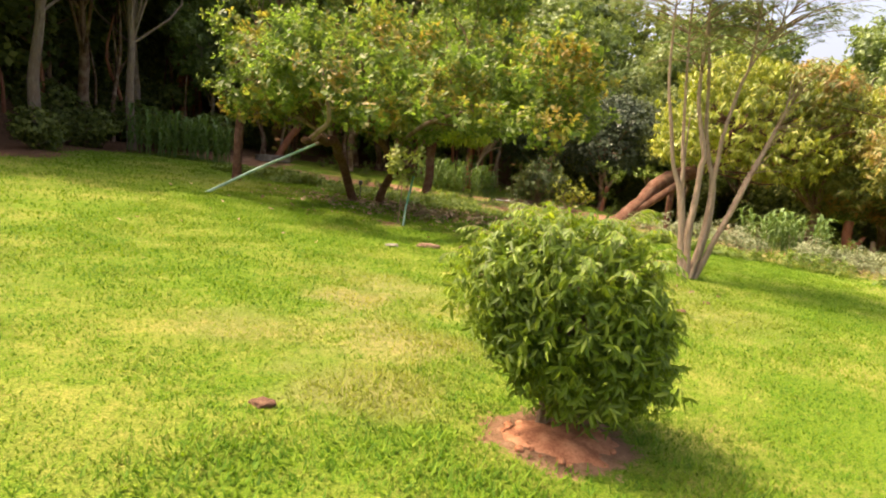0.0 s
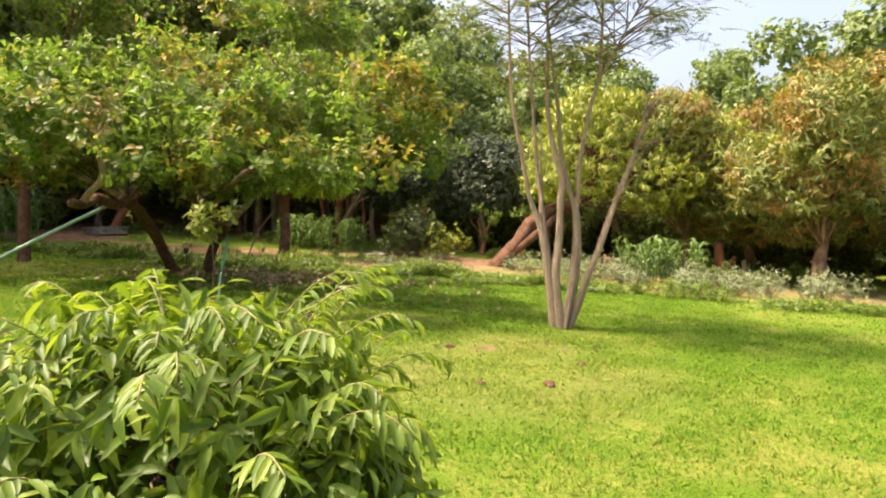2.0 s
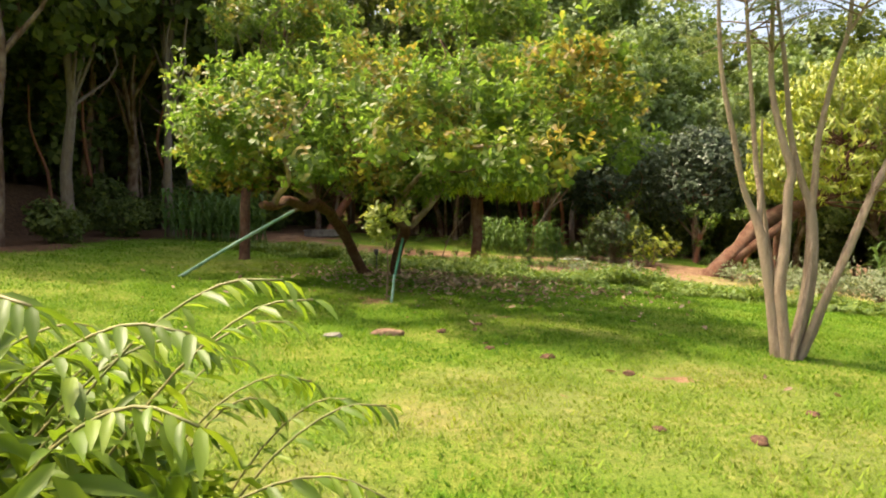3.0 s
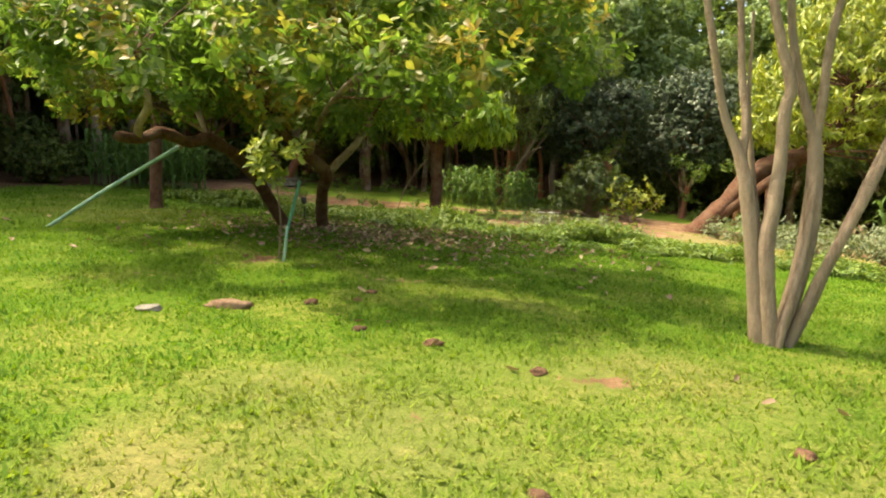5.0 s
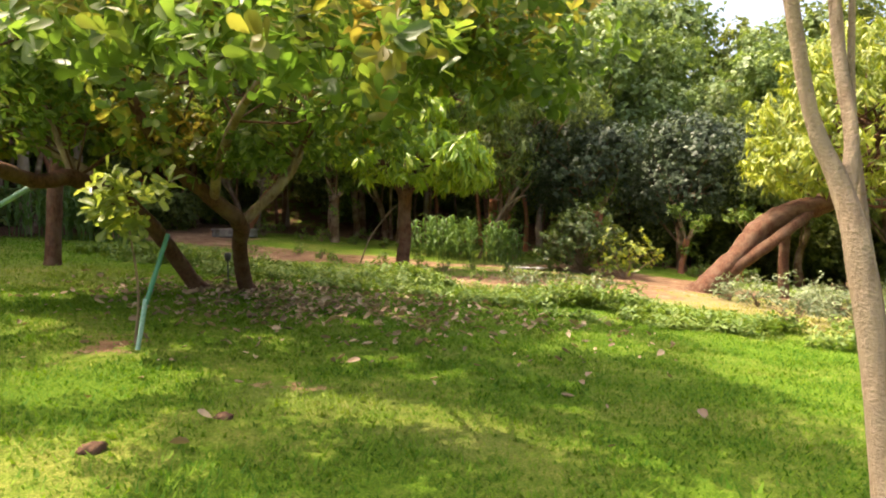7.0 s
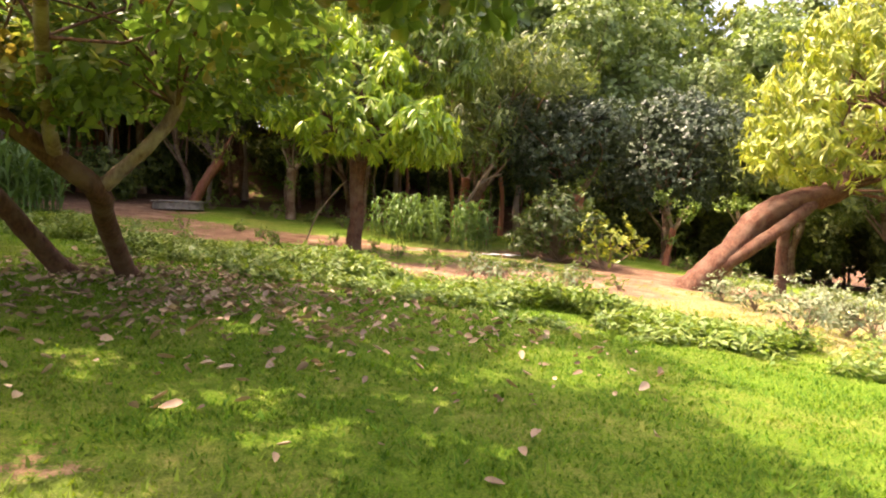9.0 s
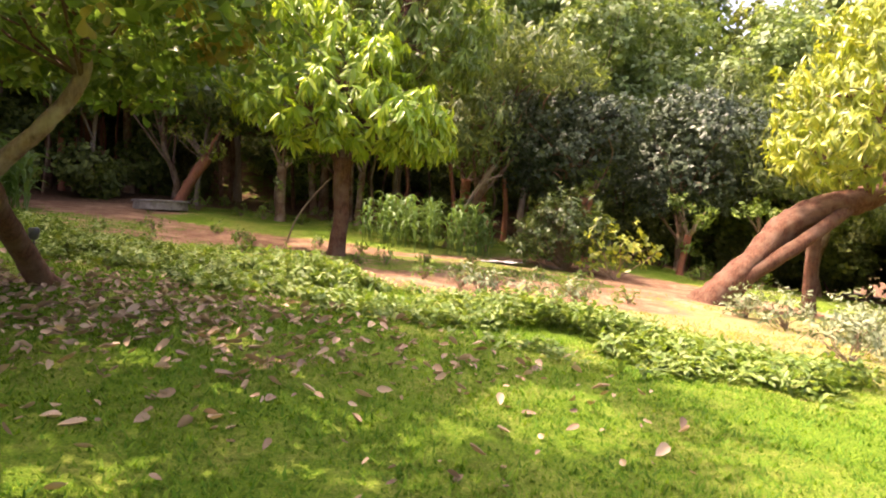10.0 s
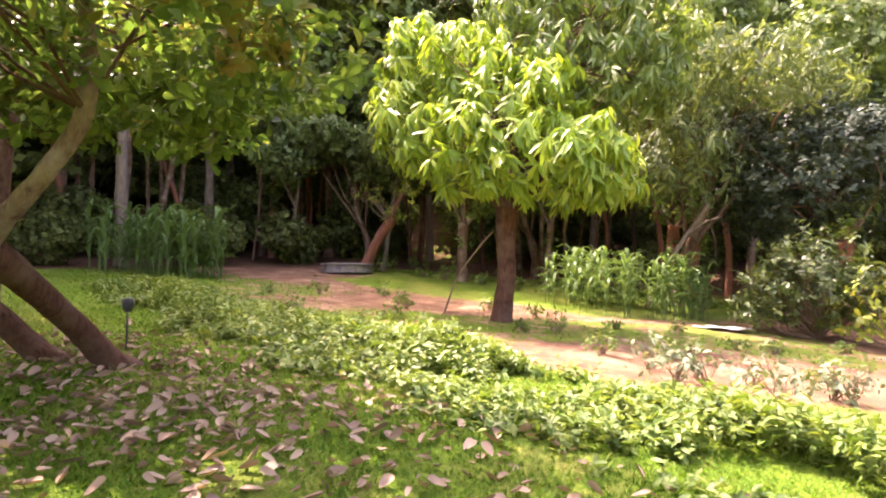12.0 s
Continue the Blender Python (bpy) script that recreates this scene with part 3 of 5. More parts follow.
# ---------------------------------------------------------------- trees
def build_clump_tree():
    """Many pale stems from one base, pruned, with thin feathery foliage above."""
    rng = np.random.default_rng(21)
    bx, by = 4.80, 11.6
    top = thing("clump_tree", bx, by, "pale many-stemmed tree with sparse feathery top on the lawn", "tree")
    z0 = float(ground(bx, by))

    def local(rows):
        return [(x - bx, dy, z - z0, r) for x, dy, z, r in rows]

    stems = [
        [(4.66, -0.1, -0.36, 0.085), (4.58, -0.1, 0.55, 0.072), (4.51, -0.08, 1.15, 0.068), (4.44, -0.06, 1.45, 0.06), (4.31, -0.05, 1.82, 0.046), (4.18, -0.1, 2.5, 0.042), (4.06, -0.12, 3.2, 0.036), (4.02, -0.15, 3.9, 0.03), (4.0, -0.2, 5.2, 0.018), (3.9, -0.2, 6.3, 0.008)],
        [(4.47, -0.06, 1.36, 0.05), (4.51, -0.02, 1.70, 0.042), (4.49, 0.05, 2.1, 0.04), (4.48, 0.1, 2.6, 0.036), (4.46, 0.15, 3.4, 0.03), (4.44, 0.2, 4.5, 0.024), (4.5, 0.3, 6.0, 0.01)],
        [(4.72, 0.05, -0.34, 0.035), (4.69, 0.06, 0.4, 0.036), (4.65, 0.06, 0.85, 0.034), (4.60, 0.06, 1.3, 0.03), (4.56, 0.08, 1.9, 0.024), (4.58, 0.1, 2.7, 0.016)],
        [(4.74, -0.15, -0.36, 0.08), (4.67, -0.15, 0.56, 0.074), (4.72, -0.14, 0.95, 0.07), (4.77, -0.12, 1.35, 0.066), (4.80, -0.1, 1.80, 0.064), (4.84, -0.1, 1.99, 0.062), (4.75, -0.08, 2.40, 0.052), (4.66, 0.0, 3.1, 0.044), (4.72, 0.1, 4.2, 0.03), (4.78, 0.2, 5.8, 0.012)],
        [(4.80, -0.05, -0.36, 0.085), (4.98, -0.05, 0.31, 0.08), (5.07, -0.04, 0.93, 0.078), (5.09, 0.0, 1.53, 0.07), (5.0, 0.04, 1.92, 0.048), (4.90, 0.08, 2.5, 0.042), (4.85, 0.1, 3.4, 0.034), (4.75, 0.15, 4.6, 0.02), (4.7, 0.2, 5.6, 0.008)],
        [(5.08, 0.0, 1.45, 0.055), (5.13, -0.02, 1.88, 0.048), (5.17, -0.04, 2.4, 0.042), (5.36, -0.06, 3.25, 0.036), (5.49, -0.1, 3.7, 0.03), (5.56, -0.1, 4.6, 0.022), (5.6, -0.1, 5.8, 0.008)],
        [(5.47, -0.1, 3.6, 0.026), (5.8, -0.2, 4.2, 0.018), (6.2, -0.3, 4.9, 0.008)],
        [(4.77, -0.2, -0.34, 0.042), (4.86, -0.2, 0.1, 0.04), (4.98, -0.15, 0.56, 0.036), (5.05, -0.1, 0.98, 0.03), (5.09, -0.06, 1.3, 0.02)],
        [(4.87, -0.12, -0.34, 0.05), (5.08, -0.15, 0.26, 0.046), (5.22, -0.2, 0.6, 0.044), (5.40, -0.25, 1.05, 0.042), (5.64, -0.3, 1.7, 0.036), (5.96, -0.35, 2.5, 0.028), (6.1, -0.35, 3.0, 0.017), (6.12, -0.35, 3.4, 0.008)],
        [(4.94, 0.05, -0.36, 0.065), (5.14, 0.08, 0.06, 0.058), (5.26, 0.1, 0.36, 0.055), (5.47, 0.12, 0.85, 0.05), (5.76, 0.15, 1.56, 0.042), (6.07, 0.2, 2.2, 0.034), (6.25, 0.2, 2.6, 0.026), (6.48, 0.2, 3.08, 0.014), (6.6, 0.2, 3.5, 0.006)],
    ]
    for s in stems:
        mesh_part("stem", *tube([(x, y, z, r * (0.92 if z < 1.6 else 0.8)) for x, y, z, r in local(s)], 10, 5, 0.05, rng), M_BARK_PALE, top)
    twigs = []
    for s in stems[-2:]:
        for i in range(16):
            p = np.array(local(s)[-2 - (i % 3)][:3]) + rng.normal(size=3) * 0.03
            d = np.array([rng.uniform(-0.1, 0.7), rng.uniform(-0.4, 0.4), rng.uniform(0.0, 0.6)])
            twigs.append(tube([(*p, 0.012), (*(p + d * 0.5 + [0, 0, 0.05]), 0.008), (*(p + d), 0.003)], 4, 3, 0.04, rng))
    sprays = []
    for s in stems[:2] + stems[3:7]:
        for k in range(26):
            q = spline(local(s)[-3:], 8)[rng.integers(3, 17)][:3]
            a = rng.uniform(0, 2 * np.pi)
            e = q + np.array([math.cos(a), math.sin(a), rng.uniform(0.1, 0.6)]) * rng.uniform(0.6, 1.7)
            twigs.append(tube([(*q, 0.013), (*(q * 0.5 + e * 0.5 + [0, 0, 0.1]), 0.009), (*e, 0.003)], 4, 3, 0.04, rng))
            for _ in range(5):
                sprays.append(q + (e - q) * rng.uniform(0.45, 1.1) + rng.normal(size=3) * [0.2, 0.2, 0.05])
    mesh_part("twig", *join(twigs), M_TWIG, top)
    sprays = np.array(sprays)
    n, per = len(sprays), 26
    fr = rng.uniform(0, 2 * np.pi, n)
    axis = np.stack([np.cos(fr), np.sin(fr), -0.12 * np.ones(n)], 1)
    s = np.tile(np.linspace(0, 1, per // 2).repeat(2), n)[:, None]
    ax = np.repeat(axis, per, 0)
    at = np.repeat(sprays, per, 0) + ax * s * 0.42 - np.array([0, 0, 0.10]) * s ** 2
    side = np.stack([-ax[:, 1], ax[:, 0], 0 * ax[:, 0]], 1) * np.where(np.arange(len(ax)) % 2, 1, -1)[:, None]
    verts = leaves(at, side + ax * 0.4 + 0.1 * rng.normal(size=ax.shape), np.tile([0, 0, 1.0], (len(ax), 1)), 0.10 * (1.1 - 0.6 * s[:, 0]), simple_leaf(0.15, 0.3))
    mesh_part("crown", *verts, M_FEATHER, top, "sparse feathery leaflets")


def cashew_lumps(rng, x0, x1, n):
    """Uneven clumps of a wide crown: higher in the middle, with single shoots, and open below."""
    rows = []
    while len(rows) < n:
        x, y = rng.uniform(x0, x1), rng.uniform(11.8, 19.0)
        if ((x + 1.1) / (4.2 if x > -1.1 else 4.3)) ** 2 + ((y - 15.2) / 3.6) ** 2 > 1:
            continue
        high = np.interp(x, [-7, -5.5, -4, -2.3, -1, 0.5, 2, 3, 3.9], [4.3, 4.9, 5.3, 5.7, 5.6, 7.4, 5.4, 4.0, 3.4]) - 0.14 * (y - 15.6) ** 2
        low = 2.05 + 0.1 * max(0, y - 14) if x < -0.3 else 2.25 + 0.30 * max(0, y - 13)
        k = rng.uniform(0.45, 0.78)
        z = rng.uniform(low + 0.75 * k, max(high - 0.6 * k, low + 0.8 * k))
        if x + 0.8 * k + 0.466 * z > 4.75 + 0.35 * math.sin(2.2 * y - 29.4):
            continue
        rows.append((x, y, z, k * 1.15, k * 1.15, k * 0.8))
    return rows


GAPS = [(1.85, 12.5, 1.05, 0.32), (-0.55, 12.75, 1.0, 0.95), (-2.1, 13.7, 0.6, 0.4), (0.3, 11.45, 0.45, 0.3), (3.7, 15.9, 0.7, 0.8), (0.5, 15.8, 0.3, 0.2), (-2.6, 14.1, 0.4, 0.25)]


def open_crown(tips, out, base, rng):
    """Thin the crown where the sun falls through it on to the lawn."""
    w = tips + np.asarray(base)
    fall = (w[:, 2] - ground(w[:, 0], w[:, 1])) / sun_from.z
    x, y = w[:, 0] - sun_from.x * fall, w[:, 1] - sun_from.y * fall
    shut = np.ones(len(w), bool)
    for cx, cy, rx, ry in GAPS:
        shut &= np.hypot((x - cx) / rx, (y - cy) / ry) > 1.0 + 0.15 * rng.normal(size=len(w))
    return tips[shut], out[shut]


def build_cashew():
    """Wide low crown on leaning trunks, with a long limb that runs towards the lawn."""
    rng = np.random.default_rng(31)
    bx, by = -1.71, 17.5
    z0 = float(ground(bx, by))
    top = thing("cashew_tree", bx, by, "wide low cashew tree with leathery leaves and reddish trunk", "tree")

    def loc(rows):
        return [(x - bx, y - by, z - z0, r) for x, y, z, r in rows]

    main = [[(-1.68, 17.75, 0.30, 0.17), (-1.71, 17.5, 0.50, 0.125), (-1.60, 17.15, 0.82, 0.112), (-1.38, 16.65, 1.18, 0.105), (-1.12, 16.15, 1.50, 0.115), (-1.35, 15.75, 1.85, 0.10), (-1.65, 15.3, 2.3, 0.085), (-1.8, 14.8, 3.0, 0.06), (-1.9, 14.2, 3.8, 0.03)],
            [(-1.16, 16.2, 1.46, 0.085), (-0.92, 16.2, 1.66, 0.072), (-0.62, 16.3, 1.98, 0.066), (-0.36, 16.4, 2.40, 0.060), (-0.22, 16.3, 2.95, 0.055), (0.1, 15.9, 3.6, 0.04), (0.3, 15.4, 4.6, 0.02)],
            [(-1.3, 15.82, 1.80, 0.07), (-0.95, 15.3, 2.15, 0.06), (-0.3, 14.5, 2.55, 0.05), (0.6, 13.4, 2.75, 0.035), (1.4, 12.2, 2.6, 0.02)],
            [(-0.36, 16.4, 2.40, 0.045), (-0.6, 16.5, 2.8, 0.04), (-1.0, 16.6, 3.5, 0.025)]]
    for k, m in enumerate(main):
        mesh_part("trunk" if k == 0 else "limb", *tube(loc(m), 12, 6, 0.06, rng), M_BARK if k == 0 else M_BARK_LIMB, top)
    lumps = cashew_lumps(rng, -2.7, 3.3, 54)
    lumps += [(-2.5, 12.9, 3.4, 0.9, 0.9, 0.6), (-1.4, 12.6, 3.2, 0.95, 0.9, 0.55), (-0.2, 12.5, 3.1, 0.95, 0.9, 0.5), (0.9, 12.8, 3.0, 0.9, 0.9, 0.5), (1.9, 13.4, 2.9, 0.8, 0.8, 0.45)]
    lumps += [(-0.2, 11.35, 2.6, 0.55, 0.4, 0.32), (0.7, 11.3, 2.45, 0.55, 0.4, 0.3), (1.5, 11.3, 2.3, 0.5, 0.4, 0.28), (2.2, 11.6, 2.3, 0.45, 0.4, 0.28), (0.6, 12.0, 3.3, 0.6, 0.5, 0.4), (1.6, 12.1, 3.2, 0.6, 0.5, 0.4)]
    lumps += [(2.9, 12.8, 3.3, 0.6, 0.6, 0.42), (3.0, 13.5, 2.7, 0.6, 0.6, 0.4), (2.6, 12.5, 3.9, 0.6, 0.6, 0.45), (3.0, 14.2, 3.4, 0.6, 0.6, 0.45)]
    lumps += [(-0.9, 15.2, 2.2, 0.5, 0.4, 0.32), (-0.35, 15.0, 2.35, 0.5, 0.4, 0.32), (-1.5, 15.0, 2.4, 0.5, 0.4, 0.32)]
    lumps += [(0.5, 17.2, 2.95, 0.85, 0.8, 0.5), (-0.5, 17.6, 2.9, 0.95, 0.8, 0.5), (-1.5, 17.0, 3.1, 0.9, 0.8, 0.5), (0.7, 16.0, 3.0, 0.8, 0.7, 0.45), (-0.5, 15.4, 2.65, 0.8, 0.8, 0.45), (1.2, 14.6, 2.75, 0.8, 0.8, 0.4), (-1.7, 15.6, 2.8, 0.8, 0.8, 0.5)]
    lumps = [(x - bx, y - by, z - z0, a, b, c) for x, y, z, a, b, c in lumps]
    tips, out = open_crown(*crown_tips(lumps, 3700, rng, 0.75, 0.5, 0.97), (bx, by, z0), rng)
    hubs = [q[:3] for m in main for q in loc(m)[-3:]]
    mesh_part("branch", *join(limbs_to(hubs, tips[tips[:, 2] > 2.5][:44], 0.016, rng, 0.12, 5)), M_BARK, top)
    mesh_part("crown", *foliage(tips, out, 12, 0.138, OBOVATE, rng, (25, 100), 0.05, 0.6, 1.6), M_CASHEW, top, "thick leathery leaves with orange flushes")

    bx, by = -2.45, 17.2
    z0 = float(ground(bx, by))
    top = thing("cashew_tree", bx, by, "low leaning cashew tree, its long limb propped by a pole", "tree")
    main = [[(-2.36, 17.4, 0.40, 0.17), (-2.45, 17.2, 0.62, 0.125), (-2.52, 16.8, 1.05, 0.115), (-2.58, 16.4, 1.45, 0.118), (-2.66, 15.9, 1.80, 0.12), (-2.54, 15.35, 1.88, 0.105), (-2.60, 14.84, 2.03, 0.11), (-2.64, 14.4, 1.94, 0.085), (-2.76, 13.9, 2.04, 0.09), (-2.82, 13.5, 1.92, 0.075), (-2.88, 13.14, 1.92, 0.07), (-2.89, 13.08, 1.92, 0.05)],
            [(-2.83, 13.45, 1.95, 0.06), (-2.62, 13.2, 2.10, 0.052), (-2.36, 13.04, 2.36, 0.045), (-2.4, 12.8, 2.9, 0.03)],
            [(-2.6, 15.5, 1.90, 0.085), (-3.2, 15.5, 2.35, 0.06), (-4.2, 15.2, 2.9, 0.04), (-5.0, 15.0, 3.7, 0.02)],
            [(-2.6, 14.9, 2.02, 0.06), (-2.85, 14.8, 2.7, 0.045), (-3.1, 14.5, 3.6, 0.03)]]
    for k, m in enumerate(main):
        mesh_part("trunk" if k == 0 else "limb", *tube(loc(m), 12, 6, 0.06, rng), M_BARK if k == 0 else M_BARK_LIMB, top)
    lumps = cashew_lumps(rng, -5.5, -2.5, 30)
    lumps = [(x - bx, y - by, z - z0, a, b, c) for x, y, z, a, b, c in lumps]
    tips, out = open_crown(*crown_tips(lumps, 1700, rng, 0.75, 0.5, 0.97), (bx, by, z0), rng)
    hubs = [q[:3] for m in main[1:] for q in loc(m)[-3:]]
    mesh_part("branch", *join(limbs_to(hubs, tips[tips[:, 2] > 2.3][:24], 0.016, rng, 0.12, 5)), M_BARK, top)
    mesh_part("crown", *foliage(tips, out, 12, 0.138, OBOVATE, rng, (25, 100), 0.05, 0.6, 1.6), M_CASHEW, top, "thick leathery leaves with orange flushes")


def build_olive_tree():
    """Slender taller tree behind the cashews."""
    rng = np.random.default_rng(36)
    top = thing("slender_tree", -6.15, 18.5, "slender tall tree with olive leaves behind the cashew trees", "tree")
    mesh_part("trunk", *tube([(0, 0, -0.2, 0.17), (0.02, 0, 0.4, 0.14), (0.1, 0.05, 2.0, 0.125), (0.5, 0.0, 3.4, 0.09), (1.2, 0.0, 5.4, 0.05), (1.6, 0.0, 7.6, 0.02)], 10, 5, 0.06, rng), M_BARK, top)
    lumps = lump_cloud(13, (1.6, 0.0, 6.4), (1.7, 1.7, 2.0), 0.8, 37)
    tips, out = crown_tips(lumps, 800, rng, 0.6, 0.55, 0.95)
    mesh_part("branch", *join(limbs_to([(0.4, 0.0, 3.0), (0.7, 0.0, 4.0), (1.25, 0.0, 5.5)], tips[:24], 0.025, rng, 0.2, 5)), M_BARK_GREY, top)
    mesh_part("crown", *foliage(tips, out, 9, 0.15, OBOVATE, rng, (30, 95), 0.0, 0.6, 0.9), M_CASHEW, top)


def build_mango():
    rng = np.random.default_rng(41)
    bx, by = -0.60, 24.2
    top = thing("young_mango_tree", bx, by, "young mango tree with bright green drooping leaves on a bare trunk", "tree")
    trunk = [(0, 0, -0.1, 0.26), (0.02, 0, 0.15, 0.20), (0.10, 0, 0.85, 0.17), (0.08, 0, 1.5, 0.18), (0.12, 0, 2.1, 0.2)]
    mesh_part("trunk", *tube(trunk, 12, 6, 0.05, rng), M_BARK, top)
    forks = [[(0.1, 0, 1.9, 0.12), (0.7, 0.1, 2.6, 0.09), (1.3, 0.1, 3.2, 0.04)], [(0.1, 0, 1.9, 0.13), (-0.4, 0.1, 2.7, 0.1), (-1.1, 0.2, 3.8, 0.05)], [(0.1, 0, 1.9, 0.12), (0.1, 0.3, 3.0, 0.09), (0.0, 0.5, 4.6, 0.04)]]
    for f in forks:
        mesh_part("limb", *tube(f, 8, 5, 0.05, rng), M_BARK, top)
    lumps = [(0.9, -0.2, 2.9, 1.45, 1.3, 0.85), (-0.3, -0.3, 3.3, 1.2, 1.2, 1.0), (-1.3, 0.1, 3.8, 1.3, 1.3, 1.2), (0.2, 0.2, 4.0, 1.3, 1.3, 1.0), (-1.7, 0.4, 5.1, 1.35, 1.2, 1.2), (-2.0, 0.2, 4.3, 0.9, 0.9, 0.9), (1.7, 0.1, 2.7, 0.8, 0.9, 0.6), (-0.6, 0.0, 4.8, 1.1, 1.1, 0.8)]
    tips, out = crown_tips(lumps, 520, rng, 0.45, 0.72, 0.9)
    mesh_part("branch", *join(limbs_to([q[:3] for f in forks for q in f[1:]], tips[:70], 0.02, rng, 0.05, 5)), M_BARK, top)
    mesh_part("crown", *foliage(tips, out, 19, 0.31, LANCE, rng, (40, 110), 1.0, 0.7, 0.15), M_MANGO, top, "bright hanging lance-shaped leaves")
    upper = [(0.6, 1.4, 5.2, 1.3, 1.2, 0.9), (1.9, 1.7, 4.9, 1.2, 1.2, 1.0), (-0.2, 1.6, 6.2, 1.3, 1.2, 0.9), (1.4, 1.8, 6.1, 1.3, 1.2, 1.0), (2.5, 1.8, 5.9, 0.9, 0.9, 0.9), (0.6, 1.8, 7.1, 1.3, 1.2, 0.8)]
    tips, out = crown_tips(upper, 620, rng, 0.5, 0.75, 0.9)
    mesh_part("limb", *tube([(0.1, 0.1, 2.0, 0.12), (0.4, 0.8, 3.4, 0.09), (0.9, 1.5, 5.0, 0.05), (1.1, 1.7, 6.4, 0.02)], 8, 5, 0.05, rng), M_BARK, top)
    mesh_part("branch", *join(limbs_to([(0.4, 0.8, 3.4), (0.9, 1.5, 5.0), (1.1, 1.7, 6.0)], tips[:50], 0.02, rng, 0.05, 5)), M_BARK, top)
    mesh_part("crown", *foliage(tips, out, 13, 0.27, LANCE, rng, (45, 110), 1.2, 0.4, 0.4), M_MANGO_OLD, top, "older darker hanging leaves")
    tagged(new("dead_branch", raw_mesh("dead_branch", *tube([(-1.75, 24.1, float(ground(-1.75, 24.1)) - 0.02, 0.022), (-1.45, 24.1, 1.35, 0.02), (-1.0, 24.15, 1.95, 0.018), (-0.72, 24.1, 2.2, 0.014)], 6, 5, 0.06, rng), M_TWIG)), "bare curved dead branch leaning on the mango trunk", "branch")


def build_leaning_mango():
    rng = np.random.default_rng(51)
    bx, by = 7.45, 25.1
    top = thing("leaning_mango_tree", bx, by, "old mango tree with a thick leaning brown trunk and yellow-green crown", "tree")
    mesh_part("trunk", *tube([(-0.15, 0, -0.2, 0.40), (0.15, 0, 0.2, 0.32), (0.8, 0.0, 0.9, 0.27), (1.5, 0.1, 1.72, 0.27), (2.3, 0.2, 2.12, 0.26), (3.2, 0.3, 2.4, 0.24), (4.0, 0.5, 3.2, 0.16), (4.6, 0.6, 4.2, 0.08)], 14, 7, 0.09, rng), M_BARK, top)
    mesh_part("limb", *tube([(0.35, -0.1, 0.35, 0.16), (1.1, -0.25, 0.95, 0.15), (1.9, -0.2, 1.55, 0.14), (2.6, 0.1, 2.05, 0.14)], 10, 5, 0.08, rng), M_BARK, top)
    mesh_part("prop_trunk", *tube([(2.15, 0.5, -0.25, 0.16), (2.12, 0.45, 0.8, 0.14), (2.2, 0.4, 2.1, 0.14)], 8, 4, 0.06, rng), M_BARK, top)
    lumps = [(3.4, 0.2, 4.2, 2.1, 2.0, 1.7), (5.2, 0.5, 4.8, 2.4, 2.2, 2.0), (2.3, 0.0, 3.3, 1.2, 1.4, 0.8), (7.4, 0.5, 5.0, 2.2, 2.0, 1.8), (4.4, 0.8, 6.0, 2.0, 2.0, 1.2), (9.2, 0.0, 4.2, 1.9, 2.0, 1.6), (11.0, -1.0, 3.6, 1.6, 1.8, 1.4), (6.2, -0.6, 3.2, 2.0, 1.6, 1.2)]
    tips, out = crown_tips(lumps, 2100, rng, 0.35, 0.75, 0.9)
    mesh_part("branch", *join(limbs_to([(3.2, 0.3, 2.4), (4.0, 0.5, 3.2), (4.6, 0.6, 4.2)], tips[:70], 0.04, rng, 0.1, 5)), M_BARK, top)
    mesh_part("crown", *foliage(tips, out, 11, 0.26, LANCE, rng, (40, 110), 0.95, 0.4, 0.5), M_MANGO_YELLOW, top, "yellow-green mango leaves")


def model_tree(name, label, category, height, bare, lumps, tips_n, per, length, leaf_mat, bark, shape, trunk_r, seed, droop=0.2, lean=0.3, z=-60.0):
    """A tree of the wood: trunk, branches and crown, built at a spot of its own and then copied."""
    rng = np.random.default_rng(seed)
    top = tagged(new(name), label, category)
    pts = [(0, 0, -0.3, trunk_r * 1.35), (0.03, 0, 0.25, trunk_r * 1.05)]
    for k in range(1, 6):
        h = bare * 1.5 * k / 5
        pts.append((lean * (h / bare) ** 1.3 + 0.1 * rng.normal() * trunk_r * 3, 0.1 * rng.normal(), h, trunk_r * (1 - 0.13 * k)))
    mesh_part("trunk", *tube(pts, 9, 4, 0.07, rng), bark, top)
    tips, out = crown_tips(lumps, tips_n, rng, 0.45, 0.72, 0.85)
    mesh_part("branch", *join(limbs_to([p[:3] for p in pts[3:]], tips[:16], trunk_r * 0.3, rng, 0.5, 5)), bark, top)
    mesh_part("crown", *foliage(tips, out, per, length, shape, rng, (35, 110), droop, 0.35, 1.2), leaf_mat, top)
    return top


def lump_cloud(n, centre, spread, size, seed):
    rng = np.random.default_rng(seed)
    c, s = np.array(centre), np.array(spread)
    out = []
    for _ in range(n):
        u = unit(rng.normal(size=3)) * rng.random() ** 0.4
        k = size * rng.uniform(0.7, 1.2)
        out.append((*(c + u * s), k, k, k * rng.uniform(0.6, 0.85)))
    return out


def put(model, x, y, turn=0.0, size=1.0, tall=None, label="", group=""):
    ob = copy_thing(model, Matrix.Identity(4))
    ob.matrix_world = pose(x, y, float(ground(x, y)) - 0.05, 0, 0, turn) @ Matrix.Diagonal((size, size, tall or size, 1))
    tagged(ob, label, "", group)
    return ob


